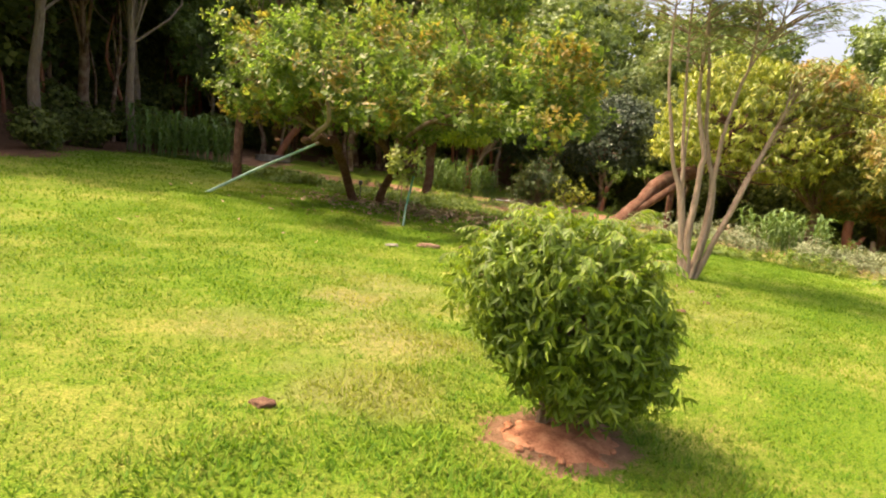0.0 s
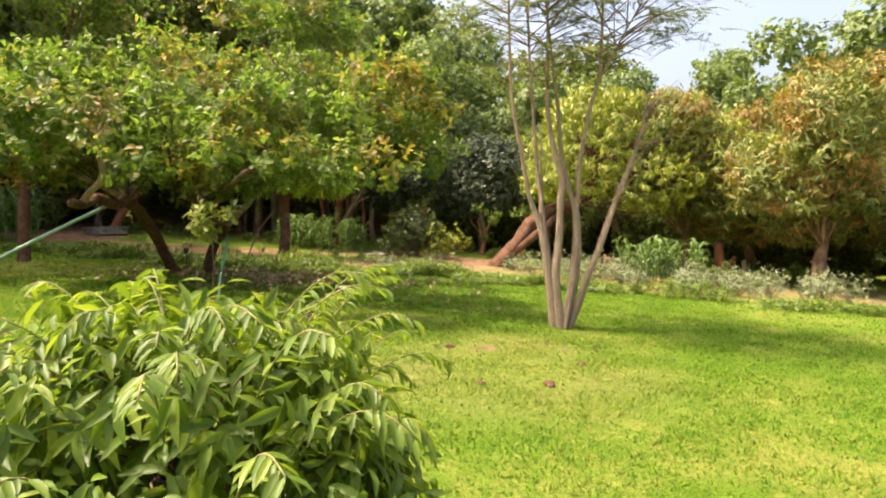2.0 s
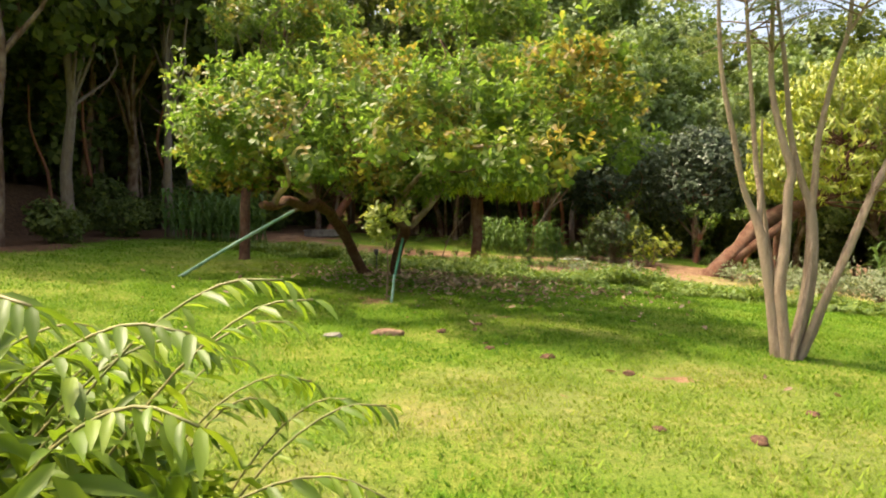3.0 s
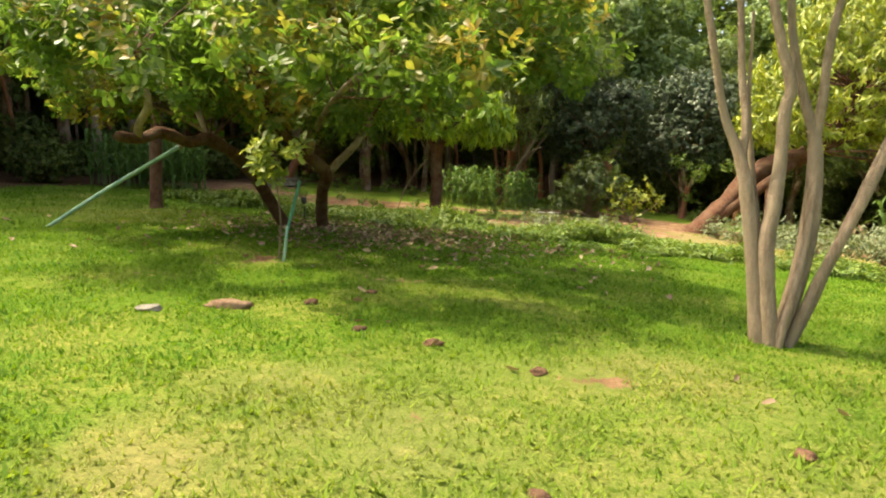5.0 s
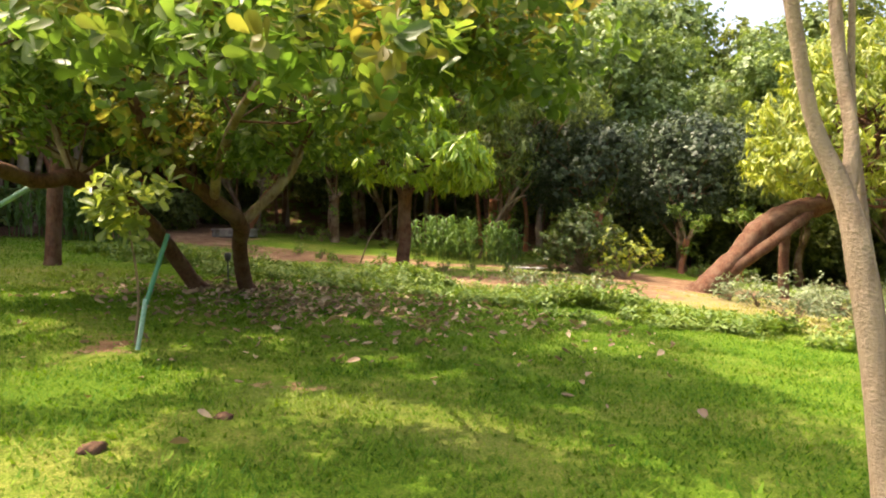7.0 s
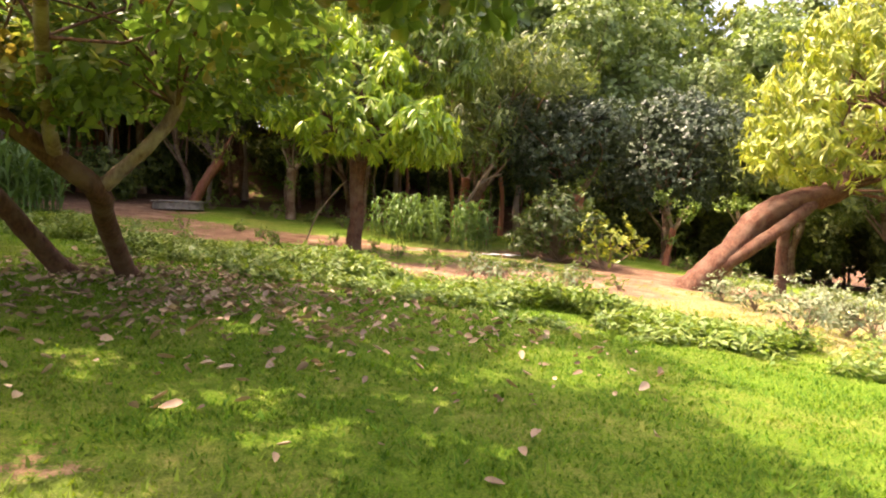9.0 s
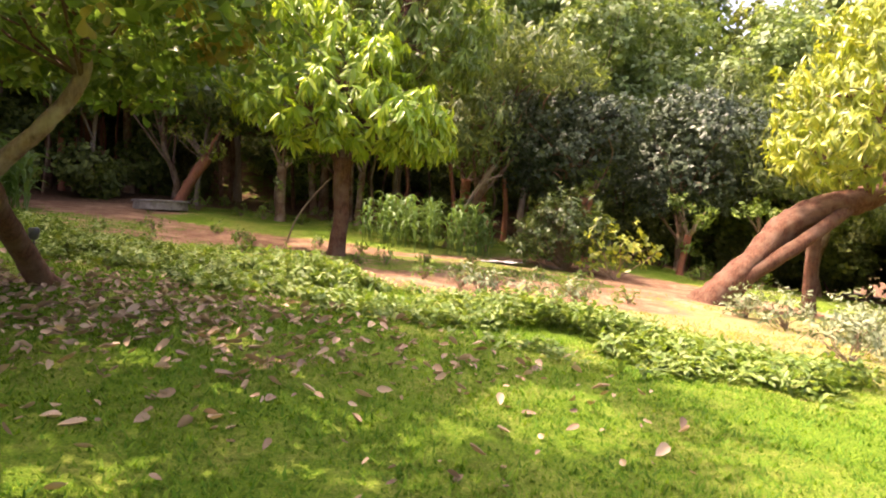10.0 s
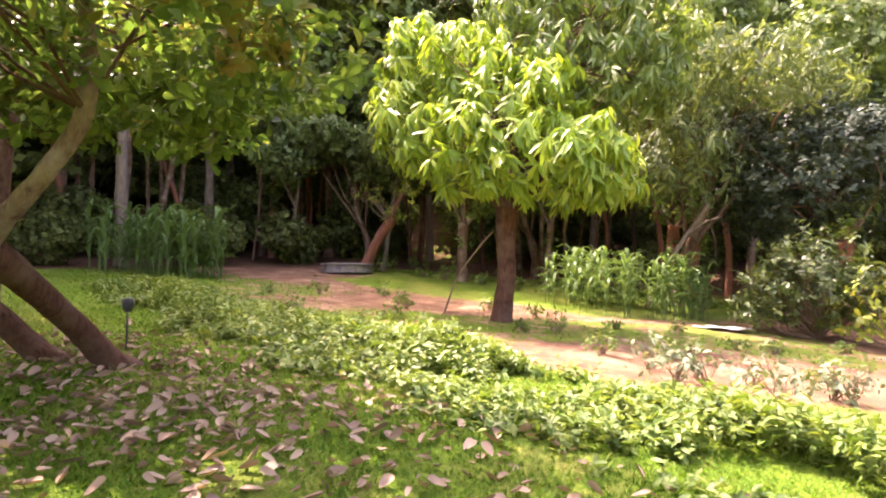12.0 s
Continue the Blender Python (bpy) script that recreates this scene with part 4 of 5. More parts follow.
def build_wood():
    rng = np.random.default_rng(61)
    tall = model_tree("forest_tree", "tall dark green tree at the edge of the wood", "tree", 13, 4.5, lump_cloud(13, (0.5, 0, 8.6), (3.0, 3.0, 3.8), 1.8, 1), 1150, 7, 0.34, M_FOREST, M_BARK_FOREST, BROAD, 0.20, 71)
    tall2 = model_tree("forest_tree", "tall forest tree with a pale straight trunk", "tree", 14, 5.5, lump_cloud(12, (0.2, 0, 9.2), (2.6, 2.6, 3.6), 1.7, 2), 1000, 7, 0.34, M_FOREST, M_BARK_GREY, BROAD, 0.16, 72, 0.3, 0.1)
    low = model_tree("mango_tree", "dark old mango tree with dense hanging leaves", "tree", 8, 2.4, lump_cloud(11, (0.2, 0, 5.2), (2.6, 2.6, 2.2), 1.6, 3), 1500, 8, 0.28, M_MANGO_DARK, M_BARK_FOREST, LANCE, 0.19, 73, 0.6, 0.5)
    dark = model_tree("dense_tree", "dense blackish green round tree", "tree", 8, 2.0, lump_cloud(10, (0, 0, 4.9), (2.0, 2.0, 2.0), 1.7, 4), 2600, 8, 0.17, M_DARKTREE, M_BARK_FOREST, BROAD, 0.2, 74, 0.2, 0.2)
    flush = model_tree("flushing_mango_tree", "mango tree flushed orange-brown with new leaves", "tree", 7, 2.4, lump_cloud(15, (0.2, 0, 4.1), (2.6, 2.6, 2.1), 1.35, 5), 2500, 8, 0.25, M_ORANGE, M_BARK_FOREST, LANCE, 0.21, 75, 0.5, 0.2)
    airy = model_tree("tall_airy_tree", "tall airy pale green tree against the sky", "tree", 17, 6.5, lump_cloud(18, (0.5, 0, 10.6), (3.9, 3.9, 4.6), 1.7, 6), 1700, 7, 0.34, M_FOREST_PALE, M_BARK_GREY, BROAD, 0.2, 76, 0.2, 0.8)
    under = model_tree("undergrowth_shrub", "dark leafy undergrowth shrub in the shade", "shrub", 2.4, 0.5, lump_cloud(6, (0, 0, 1.0), (0.8, 0.8, 0.6), 0.65, 7), 420, 7, 0.17, M_FOREST, M_TWIG, BROAD, 0.035, 77, 0.2, 0.1)
    thicket = model_tree("thicket", "dense dark thicket closing the wood", "thicket", 5, 1.0, lump_cloud(12, (0, 0, 2.4), (3.0, 1.8, 1.9), 1.35, 8), 1100, 7, 0.30, M_FOREST, M_BARK_FOREST, BROAD, 0.06, 78, 0.2, 0.1)
    used = {}

    def set_down(model, x, y, turn, size, tall_=None, label="", group="wood behind the lawn"):
        if model not in used:
            used[model] = 1
            model.matrix_world = pose(x, y, float(ground(x, y)) - 0.05, 0, 0, turn) @ Matrix.Diagonal((size, size, tall_ or size, 1))
            tagged(model, label, "", group)
        else:
            put(model, x, y, turn, size, tall_, label, group)

    # tall wood along the shaded side and the back of the garden
    edge = [(-13.0, 17.5), (-14.2, 21.5), (-15.4, 26.5), (-14.8, 29.5), (-12.2, 33.5), (-9.2, 36.5), (-5.8, 38.0), (-2.2, 37.0), (2.0, 40.5), (6.5, 41.0), (11.0, 41.5), (15.5, 40.0)]
    for k, (x, y) in enumerate(edge):
        set_down(airy if k > 7 else (tall, tall2)[k % 2], x, y, 67 * k, 0.8 if k > 7 else (1.2 if k < 4 else 0.95) + 0.2 * rng.random())
    for k, (x, y) in enumerate(edge):
        d = unit(np.array([x + 2, y - 12.0]))
        for j, far in enumerate((4.5, 10.5)):
            if j == 0 and k > 4:
                continue
            set_down((tall2, tall, low, tall)[(k + j) % 4], x + d[0] * far + rng.normal() * 1.0, y + d[1] * far + rng.normal() * 1.0, 41 * k + 90 * j, (1.05 + 0.3 * rng.random()) * (1.25 if (k + j) % 4 == 2 else 1))
    for k, (x, y) in enumerate([(-19.5, 12.5), (-22, 8.0), (-20, 16.5), (-18, 20)]):
        set_down((tall, low, tall2, tall)[k], x, y, 50 * k, 1.1)
    set_down(tall2, -12.5, 24.6, 15, 1.25, label="forest tree with a whitish trunk behind the corn")
    # nearer trees behind the track
    # Half-size airy trees here: paler leaves stand in for sunlight on the foliage.
    for x, y, m, turn, s in ((1.6, 31.0, low, 20, 1.05), (-5.0, 31.5, low, 130, 0.9), (-9.6, 32.6, low, 250, 0.85), (-11.8, 34.5, airy, 250, 0.85), (4.8, 32.2, dark, 0, 0.86), (8.8, 33.5, dark, 120, 0.92), (-8.6, 32.2, airy, 20, 0.5), (-11.4, 30.6, airy, 140, 0.52), (3.2, 36.8, airy, 40, 0.74), (6.6, 38.4, airy, 160, 0.8), (13.0, 33.0, low, 60, 0.95), (11.4, 38.0, low, 310, 1.1), (-3.6, 34.5, low, 200, 1.0)):
        set_down(m, x, y, turn, s)
    # flushed mango trees on the sunny side
    for x, y, turn, s in ((17.6, 20.6, 0, 1.12), (20.8, 24.0, 100, 1.15), (24.8, 22.2, 200, 1.1), (16.2, 26.6, 300, 1.15), (27.5, 27.0, 40, 1.25), (22.0, 30.0, 160, 1.3), (30.0, 21.0, 260, 1.15), (22.4, 19.0, 20, 0.95)):
        set_down(flush, x, y, turn, s, group="mango trees on the sunny side")
    for x, y, turn, s in ((27.5, 38.0, 0, 0.98), (22.0, 41.0, 70, 0.9), (33.0, 33.5, 140, 1.22), (37.5, 39.0, 210, 1.1), (15.5, 44.0, 280, 0.95), (40.0, 31.0, 30, 1.0), (31.0, 44.0, 95, 1.05), (8.0, 47.0, 10, 1.05), (6.0, 49.5, 130, 1.2), (9.4, 51.0, 220, 1.2), (3.4, 47.5, 320, 1.1), (36.0, 27.0, 310, 0.95), (18.5, 48.0, 200, 1.05), (30.0, 36.0, 170, 0.9), (24.5, 36.5, 250, 0.88), (36.0, 30.0, 60, 1.2)):
        set_down(airy, x, y, turn, s, group="tall trees behind")
    for x, y, turn, s in ((24.0, 37.0, 15, 1.2), (31.0, 35.0, 75, 1.1), (37.0, 30.0, 135, 1.1), (17.5, 34.5, 195, 1.1)):
        set_down(low, x, y, turn, s)
    ring = [(-20, 9), (-21, 13), (-19.5, 17), (-20, 21), (-19.5, 25), (-20, 29), (-19, 33), (-17.5, 37), (-15, 40.5), (-11.5, 43), (-7.5, 44), (-3.5, 44.5), (0.5, 45), (4.5, 45.5), (8.5, 46), (12.5, 46), (16.5, 45), (20.5, 44), (24.5, 43.5), (28.5, 42), (32.5, 40.5), (36, 38), (39, 35), (41, 31), (43, 27), (44, 23), (45, 18)]
    for k, (x, y) in enumerate(ring):
        set_down(thicket, x + rng.normal() * 0.5, y + rng.normal() * 0.5, 37 * k, rng.uniform(1.0, 1.3), group="thicket round the garden")
        d = unit(np.array([x - 4.0, y - 12.0]))
        set_down(thicket, x + d[0] * 6, y + d[1] * 6, 61 * k, rng.uniform(1.4, 1.8) * (1.35 if k < 13 else 1.0), group="thicket round the garden")
    for k, (x, y) in enumerate([(-15.5, 31), (-12, 36.5), (-8, 39.5), (-3.5, 40), (1, 41), (6, 38.5), (10, 37), (15, 36.5), (19, 33), (23, 33.5), (26, 30.5), (31, 26), (33.5, 31), (20.5, 38)]):
        set_down(thicket, x, y, 83 * k, 0.75, group="thicket round the garden")
    for k, (x, y) in enumerate([(-24, 12), (-24.5, 15.5), (-24, 19), (-24.5, 22.5), (-24, 26), (-24.5, 30), (-23.5, 34), (-22, 38.5), (-19, 42.5)]):
        set_down(thicket, x, y, 90 + 17 * k, 2.2, group="thicket round the garden")
    for k in range(46):
        x = rng.uniform(-17, 20)
        y = float(np.interp(x, [-17, -12, -6, 0, 8, 14, 20], [20, 32, 36.5, 37, 38, 38, 36])) + rng.uniform(0, 6)
        set_down(under, x, y, rng.uniform(0, 360), rng.uniform(0.6, 1.3), group="undergrowth of the wood")
    for k, (x, y) in enumerate([(-12.6, 19.5), (-13.4, 23.0), (-12.2, 27.2), (-15.5, 24.6), (-16.5, 19.0), (-11.2, 30.5)]):
        set_down(under, x, y, 70 * k, 0.8 + 0.06 * k, group="undergrowth of the wood")


build_clump_tree()
build_cashew()
build_olive_tree()
build_mango()
build_leaning_mango()
build_wood()


# ---------------------------------------------------------------- planted strip and crops
def build_strip():
    rng = np.random.default_rng(81)
    n = 5200
    x = np.concatenate([rng.uniform(-8.0, 8.5, int(n * 1.7)), rng.uniform(8.5, 24, n // 2)])
    deep = np.interp(x, [-8, -5, -2, 2, 6, 10, 24], [1.6, 2.2, 2.3, 2.3, 1.7, 1.0, 0.9])
    v = rng.random(len(x))
    y = bed_front(x) + v * deep + 0.25 * wobble(x, x * 0.3, 2.2) + 0.16 * rng.normal(size=len(x))
    keep = wobble(x, y, 2.1, 6) + 0.4 * wobble(x, y, 5.3, 2) + 0.35 + 0.5 * rng.random(len(x)) > 0.2
    x, y, v = x[keep], y[keep], v[keep]
    h = 0.045 + (0.07 + 0.27 * smooth(-0.3, 0.8, wobble(x, y, 1.6, 2))) * np.sin(np.pi * np.clip(v, 0.05, 0.95)) ** 0.9
    tips = np.stack([x, y, floor_z(x, y) + h * rng.uniform(0.35, 1.1, len(x))], 1)
    out = np.tile([0, 0, 1.0], (len(tips), 1)) + 0.4 * rng.normal(size=tips.shape)
    verts, faces = foliage(tips, unit(out), 9, 0.092, OVAL, rng, (45, 105), 0.1, 0.5, 1.6)
    tagged(new("groundcover_plants", raw_mesh("groundcover_plants", verts, faces, M_BED)), "low leafy yellow-green creeping plants edging the lawn", "groundcover", kind="stuff")


def build_weed(name, x, y, size, mat, label, seed, per=7, n=60, leaf=0.08, shape=OVAL, group=""):
    rng = np.random.default_rng(seed)
    top = thing(name, x, y, label, "weed" if "weed" in name else "shrub", group)
    lumps = [(0, 0, size * 0.55, size * 0.5, size * 0.5, size * 0.45), (size * 0.3, 0.1 * size, size * 0.4, size * 0.35, size * 0.35, size * 0.3), (-size * 0.35, 0, size * 0.38, size * 0.35, size * 0.35, size * 0.3)]
    tips, out = crown_tips(lumps, n, rng, 0.7, 0.3, 0.9)
    mesh_part("shoot", *join(limbs_to([(0, 0, 0), (0.04, 0.02, 0.02)], tips[: max(12, n // 8)], 0.006 + 0.006 * size, rng, 0.05, 4)), M_TWIG, top)
    mesh_part("foliage", *foliage(tips, out, per, leaf, shape, rng, (35, 100), 0.1, 0.5, 1.0), mat, top)
    return top


def corn_model():
    rng = np.random.default_rng(91)
    top = tagged(new("corn_plant"), "green corn plant with long arching leaves", "corn", "corn")
    mesh_part("stalk", *tube([(0, 0, -0.03, 0.014), (0.01, 0, 0.5, 0.012), (0.02, 0.01, 1.0, 0.008), (0.02, 0.02, 1.35, 0.003)], 6, 3, 0.04, rng), M_CORN, top)
    for k in range(8):
        a, z = 2.5 * k + rng.uniform(-0.3, 0.3), 0.22 + 0.135 * k
        d = np.array([math.cos(a), math.sin(a), 0])
        s = np.array([-d[1], d[0], 0])
        length = rng.uniform(0.45, 0.7)
        verts, quads = [], []
        for i in range(6):
            u = i / 5
            c = d * length * (0.30 * u + 0.38 * u * u) + np.array([0, 0, z + length * (1.35 * u - 1.05 * u * u)])
            w = 0.034 * (1 - u) ** 0.6 * (0.6 + 0.9 * min(1, 3 * u)) + 0.001
            verts += [c - s * w + [0, 0, 0.012], c, c + s * w + [0, 0, 0.012]]
        for i in range(5):
            quads += [(3 * i, 3 * i + 1, 3 * i + 4, 3 * i + 3), (3 * i + 1, 3 * i + 2, 3 * i + 5, 3 * i + 4)]
        mesh_part("leaf", verts, quads, M_CORN, top)
    return top


def build_corn():
    rng = np.random.default_rng(95)
    model = corn_model()
    first = True
    for cx, cy, rx, ry, count, h, group in ((0.60, 28.6, 1.9, 1.3, 100, 0.95, "corn patch behind the young mango tree"), (-10.6, 24.4, 2.2, 1.5, 84, 1.18, "corn patch in the shade of the wood"), (11.7, 20.6, 1.5, 1.0, 44, 0.98, "corn patch on the sunny side")):
        for _ in range(count):
            a, r = rng.uniform(0, 2 * np.pi), rng.random() ** 0.5
            x, y = cx + rx * r * math.cos(a), cy + ry * r * math.sin(a)
            size = h * rng.uniform(0.75, 1.15)
            m = pose(x, y, float(ground(x, y)), rng.uniform(-6, 6), rng.uniform(-6, 6), rng.uniform(0, 360))
            if first:
                ob, first = model, False
            else:
                ob = copy_thing(model, Matrix.Identity(4))
            ob.matrix_world = m @ Matrix.Diagonal((size, size, size, 1))
            tagged(ob, group=group)


build_strip()
build_corn()
build_weed("dark_shrub", 4.5, 27.9, 2.2, M_SHRUB, "dark green bushy shrub beside the soil track", 101, 8, 520, 0.15, OVAL)
build_weed("light_shrub", 5.7, 27.2, 1.7, M_MANGO_YELLOW, "sparse shrub with pale yellow-green leaves", 102, 6, 60, 0.16, OBOVATE)
for i in range(7):
    build_weed("grey_weed", 2.4 + 0.35 * i + 0.15 * math.sin(3 * i), 21.4 + 0.35 * math.cos(2.3 * i), 0.5, M_GREY, "pale dusty weed at the edge of the track", 110 + i, 4, 20, 0.10, OVAL, "pale weeds")
for i in range(34):
    wx = 7.4 + 0.24 * i + 0.3 * math.sin(5 * i)
    build_weed("grey_weed", wx, float(bed_front(wx)) + 4.3 + 1.9 * math.cos(2.7 * i), 0.62 + 0.35 * math.sin(1.9 * i) ** 2, M_GREY, "pale dry weed in a dusty patch", 130 + i, 5, 95, 0.085, OVAL, "pale weeds")
for i in range(26):
    wx = -8.0 + 0.75 * i + 0.5 * math.sin(4 * i)
    build_weed("green_weed", wx, 30.6 + 0.12 * abs(wx) + 1.6 * math.cos(2.1 * i), 0.35 + 0.35 * math.sin(1.3 * i) ** 2, M_BED, "small green weed at the edge of the wood", 180 + i, 5, 30, 0.10, OVAL, "weeds by the wood")


for k, (x, y, size) in enumerate(((14.3, 21.2, 0.75), (18.6, 25.0, 0.8), (20.0, 22.0, 0.7), (21.8, 26.6, 0.9), (23.4, 24.6, 0.8), (24.4, 20.2, 0.8), (26.6, 24.4, 0.9), (19.0, 28.4, 0.9), (28.6, 23.8, 0.9), (25.6, 29.4, 1.0), (30.4, 25.4, 1.0), (16.0, 29.0, 0.9))):
    build_weed("low_shrub", x, y, size, M_MANGO_DARK if k == 0 else M_BED, "low rounded dark green shrub beside the corn" if k == 0 else "low leafy green shrub under the mango trees", 210 + k, 7, 110, 0.13, OVAL, "low shrubs under the mango trees")


def build_stump():
    rng = np.random.default_rng(241)
    top = thing("cut_trunk", 16.6, 24.6, "cut reddish bare tree trunk in the sun", "stump")
    mesh_part("trunk", *tube([(0, 0, -0.2, 0.24), (0.0, 0, 0.4, 0.2), (-0.08, 0, 1.0, 0.19), (-0.05, 0, 1.55, 0.16)], 10, 5, 0.08, rng), M_BARK_RED, top)
    mesh_part("limb", *tube([(0.0, 0, 0.55, 0.13), (0.35, -0.05, 0.62, 0.11), (0.6, -0.05, 0.95, 0.08)], 8, 4, 0.07, rng), M_BARK_RED, top)
    top = thing("fence_post", 17.5, 24.4, "short whitish wooden post in the sun", "post")
    mesh_part("shaft", *tube([(0, 0, -0.1, 0.1), (0, 0, 0.5, 0.1), (0, 0, 0.85, 0.09), (0, 0, 0.9, 0.05)], 8, 3, 0.03, rng), M_BARK_PALE, top)


def build_wood_trunks():
    """A leaning sprouting trunk by the well, a bare leaning pole by the corn and a whitish trunk."""
    rng = np.random.default_rng(245)
    bx, by = -8.3, 30.6
    top = thing("sprouting_trunk", bx, by, "leaning reddish cut trunk sprouting small pale leaves", "stump")
    mesh_part("trunk", *tube([(-0.05, 0, -0.2, 0.26), (0.15, 0, 0.33, 0.2), (0.5, 0, 0.95, 0.19), (0.95, 0.05, 1.6, 0.2), (1.05, 0.05, 1.75, 0.12)], 10, 5, 0.09, rng), M_BARK_RED, top)
    mesh_part("limb", *tube([(0.9, 0, 1.5, 0.1), (1.1, 0.1, 2.1, 0.07), (1.5, 0.1, 2.7, 0.03)], 7, 4, 0.07, rng), M_BARK_RED, top)
    tips, out = crown_tips([(1.1, 0, 1.9, 0.5, 0.5, 0.3), (0.2, 0, 2.5, 0.6, 0.5, 0.4), (1.6, 0.1, 2.7, 0.5, 0.5, 0.4)], 60, rng, 0.7, 0.3, 0.9)
    mesh_part("branch", *join(limbs_to([(0.9, 0, 1.6)], tips[:20], 0.018, rng, 0.1, 4)), M_TWIG, top)
    mesh_part("foliage", *foliage(tips, out, 5, 0.15, OVAL, rng, (35, 100), 0.1, 0.4, 0.8), M_MANGO_YELLOW, top)
    bx, by = 0.95, 29.7
    top = thing("bare_pole", bx, by, "pale bare branch leaning beside the corn patch", "branch")
    mesh_part("shaft", *tube([(0, 0, -0.1, 0.06), (0.5, 0, 0.95, 0.055), (1.0, 0, 1.8, 0.05), (1.5, 0.05, 2.5, 0.04)], 8, 4, 0.05, rng), M_BARK_PALE, top)
    mesh_part("fork", *tube([(1.0, 0, 1.8, 0.035), (1.45, -0.1, 2.1, 0.025), (1.8, -0.1, 2.2, 0.012)], 6, 3, 0.05, rng), M_BARK_PALE, top)


def build_stems():
    """Slim bare trunks inside the wood, hanging roots, and pollarded sprouting trunks at its edge."""
    rng = np.random.default_rng(251)
    for k in range(36):
        x = rng.uniform(-17.5, 9.0)
        y = float(np.interp(x, [-18, -14, -11, -6, 0, 9], [22, 27, 32.5, 33.5, 34.0, 35.0])) + rng.uniform(0, 4.5)
        h, r, lean = rng.uniform(4.5, 7.5), rng.uniform(0.035, 0.10), rng.normal(size=2) * 0.35
        top = thing("slim_trunk", x, y, "slim bare trunk in the shade of the wood", "tree", "slim trunks in the wood")
        bend = rng.normal(size=2) * 0.12
        mesh_part("stem", *tube([(0, 0, -0.2, r * 1.3), (0.3 * lean[0] + bend[0], 0.3 * lean[1], h * 0.3, r), (0.7 * lean[0] - bend[0], 0.7 * lean[1] + bend[1], h * 0.65, r * 0.8), (lean[0], lean[1], h, r * 0.4)], 7, 3, 0.07, rng), (M_BARK_FOREST, M_BARK, M_BARK_RED, M_BARK_FOREST, M_BARK)[k % 5], top)
        if k % 2:
            c = np.array([0.5 * lean[0], 0.5 * lean[1], h * 0.45])
            e = c + np.array([rng.normal() * 0.8, rng.normal() * 0.5, rng.uniform(0.6, 1.6)])
            mesh_part("limb", *tube([(*c, r * 0.6), (*(0.5 * c + 0.5 * e + [0, 0, 0.15]), r * 0.45), (*e, r * 0.15)], 5, 3, 0.07, rng), M_BARK_FOREST, top)
    top = thing("hanging_root_tree", -14.6, 33.6, "forest tree with a curtain of reddish hanging roots", "tree")
    mesh_part("trunk", *tube([(0, 0.4, -0.3, 0.34), (0.05, 0.4, 1.5, 0.28), (0.1, 0.4, 4.5, 0.24), (0.3, 0.3, 8.0, 0.15)], 10, 5, 0.1, rng), M_BARK_RED, top)
    for k in range(17):
        x, y, h = rng.normal() * 0.75, rng.normal() * 0.35, rng.uniform(3.5, 7.5)
        mesh_part("root", *tube([(x, y, -0.2, 0.05), (x + 0.1 * rng.normal(), y, h * 0.35, 0.03 + 0.02 * rng.random()), (x + 0.12 * rng.normal(), y, h * 0.7, 0.028), (0.4 * x + 0.1, 0.3, h, 0.02)], 6, 4, 0.08, rng), M_BARK_RED if k % 3 else M_BARK_FOREST, top)
    for k, (x, y, h, r, lean) in enumerate(((-4.7, 30.7, 1.7, 0.16, 0.05), (-5.0, 34.6, 1.9, 0.15, -0.1), (-2.6, 32.6, 1.8, 0.13, 0.15), (1.3, 31.6, 2.0, 0.17, 0.1), (1.75, 31.9, 2.3, 0.13, 0.3), (5.4, 31.2, 1.9, 0.22, -0.1), (8.3, 31.4, 1.2, 0.12, 0.2), (10.2, 31.0, 1.6, 0.12, 0.3))):
        top = thing("pollarded_trunk", x, y, "cut reddish trunk sprouting small pale leaves at the wood's edge", "tree", "pollarded trunks at the wood's edge")
        mesh_part("trunk", *tube([(0, 0, -0.2, r * 1.4), (0.02, 0, 0.3, r), (lean * 0.6, 0, h * 0.6, r * 0.9), (lean, 0, h, r), (lean * 1.1, 0, h + 0.12, r * 0.7)], 9, 4, 0.1, rng), M_BARK_RED if k > 2 else M_BARK_FOREST, top)
        arms = []
        for j in range(5):
            a = rng.uniform(0, 2 * np.pi)
            e = np.array([lean + 0.55 * math.cos(a), 0.45 * math.sin(a), h + rng.uniform(0.2, 1.3)])
            arms.append(e)
            mesh_part("limb", *tube([(lean, 0, h - 0.05, r * 0.35), (*(0.5 * e + 0.5 * np.array([lean, 0, h])), r * 0.26), (*e, r * 0.1)], 6, 3, 0.07, rng), M_BARK_LIMB, top)
        tips, out = crown_tips([(*e, 0.35, 0.35, 0.28) for e in arms] + [(lean, 0, h * 0.75, r * 2.2, r * 2.2, 0.3)], 90, rng, 0.8, 0.2, 0.9)
        mesh_part("foliage", *foliage(tips, out, 6, 0.15, OVAL, rng, (35, 100), 0.15, 0.4, 0.8), M_MANGO_OLD, top)


build_stems()
build_stump()
build_wood_trunks()
for i in range(22):
    wx, wy = -5.6 + 0.52 * i, 23.4 + 1.9 * math.sin(2.6 * i) + 0.05 * i
    build_weed("green_weed", wx, wy, 0.22 + 0.16 * math.sin(1.7 * i) ** 2, M_BED, "small green weed on the bare soil track", 300 + i, 5, 16, 0.085, OVAL, "weeds on the track")


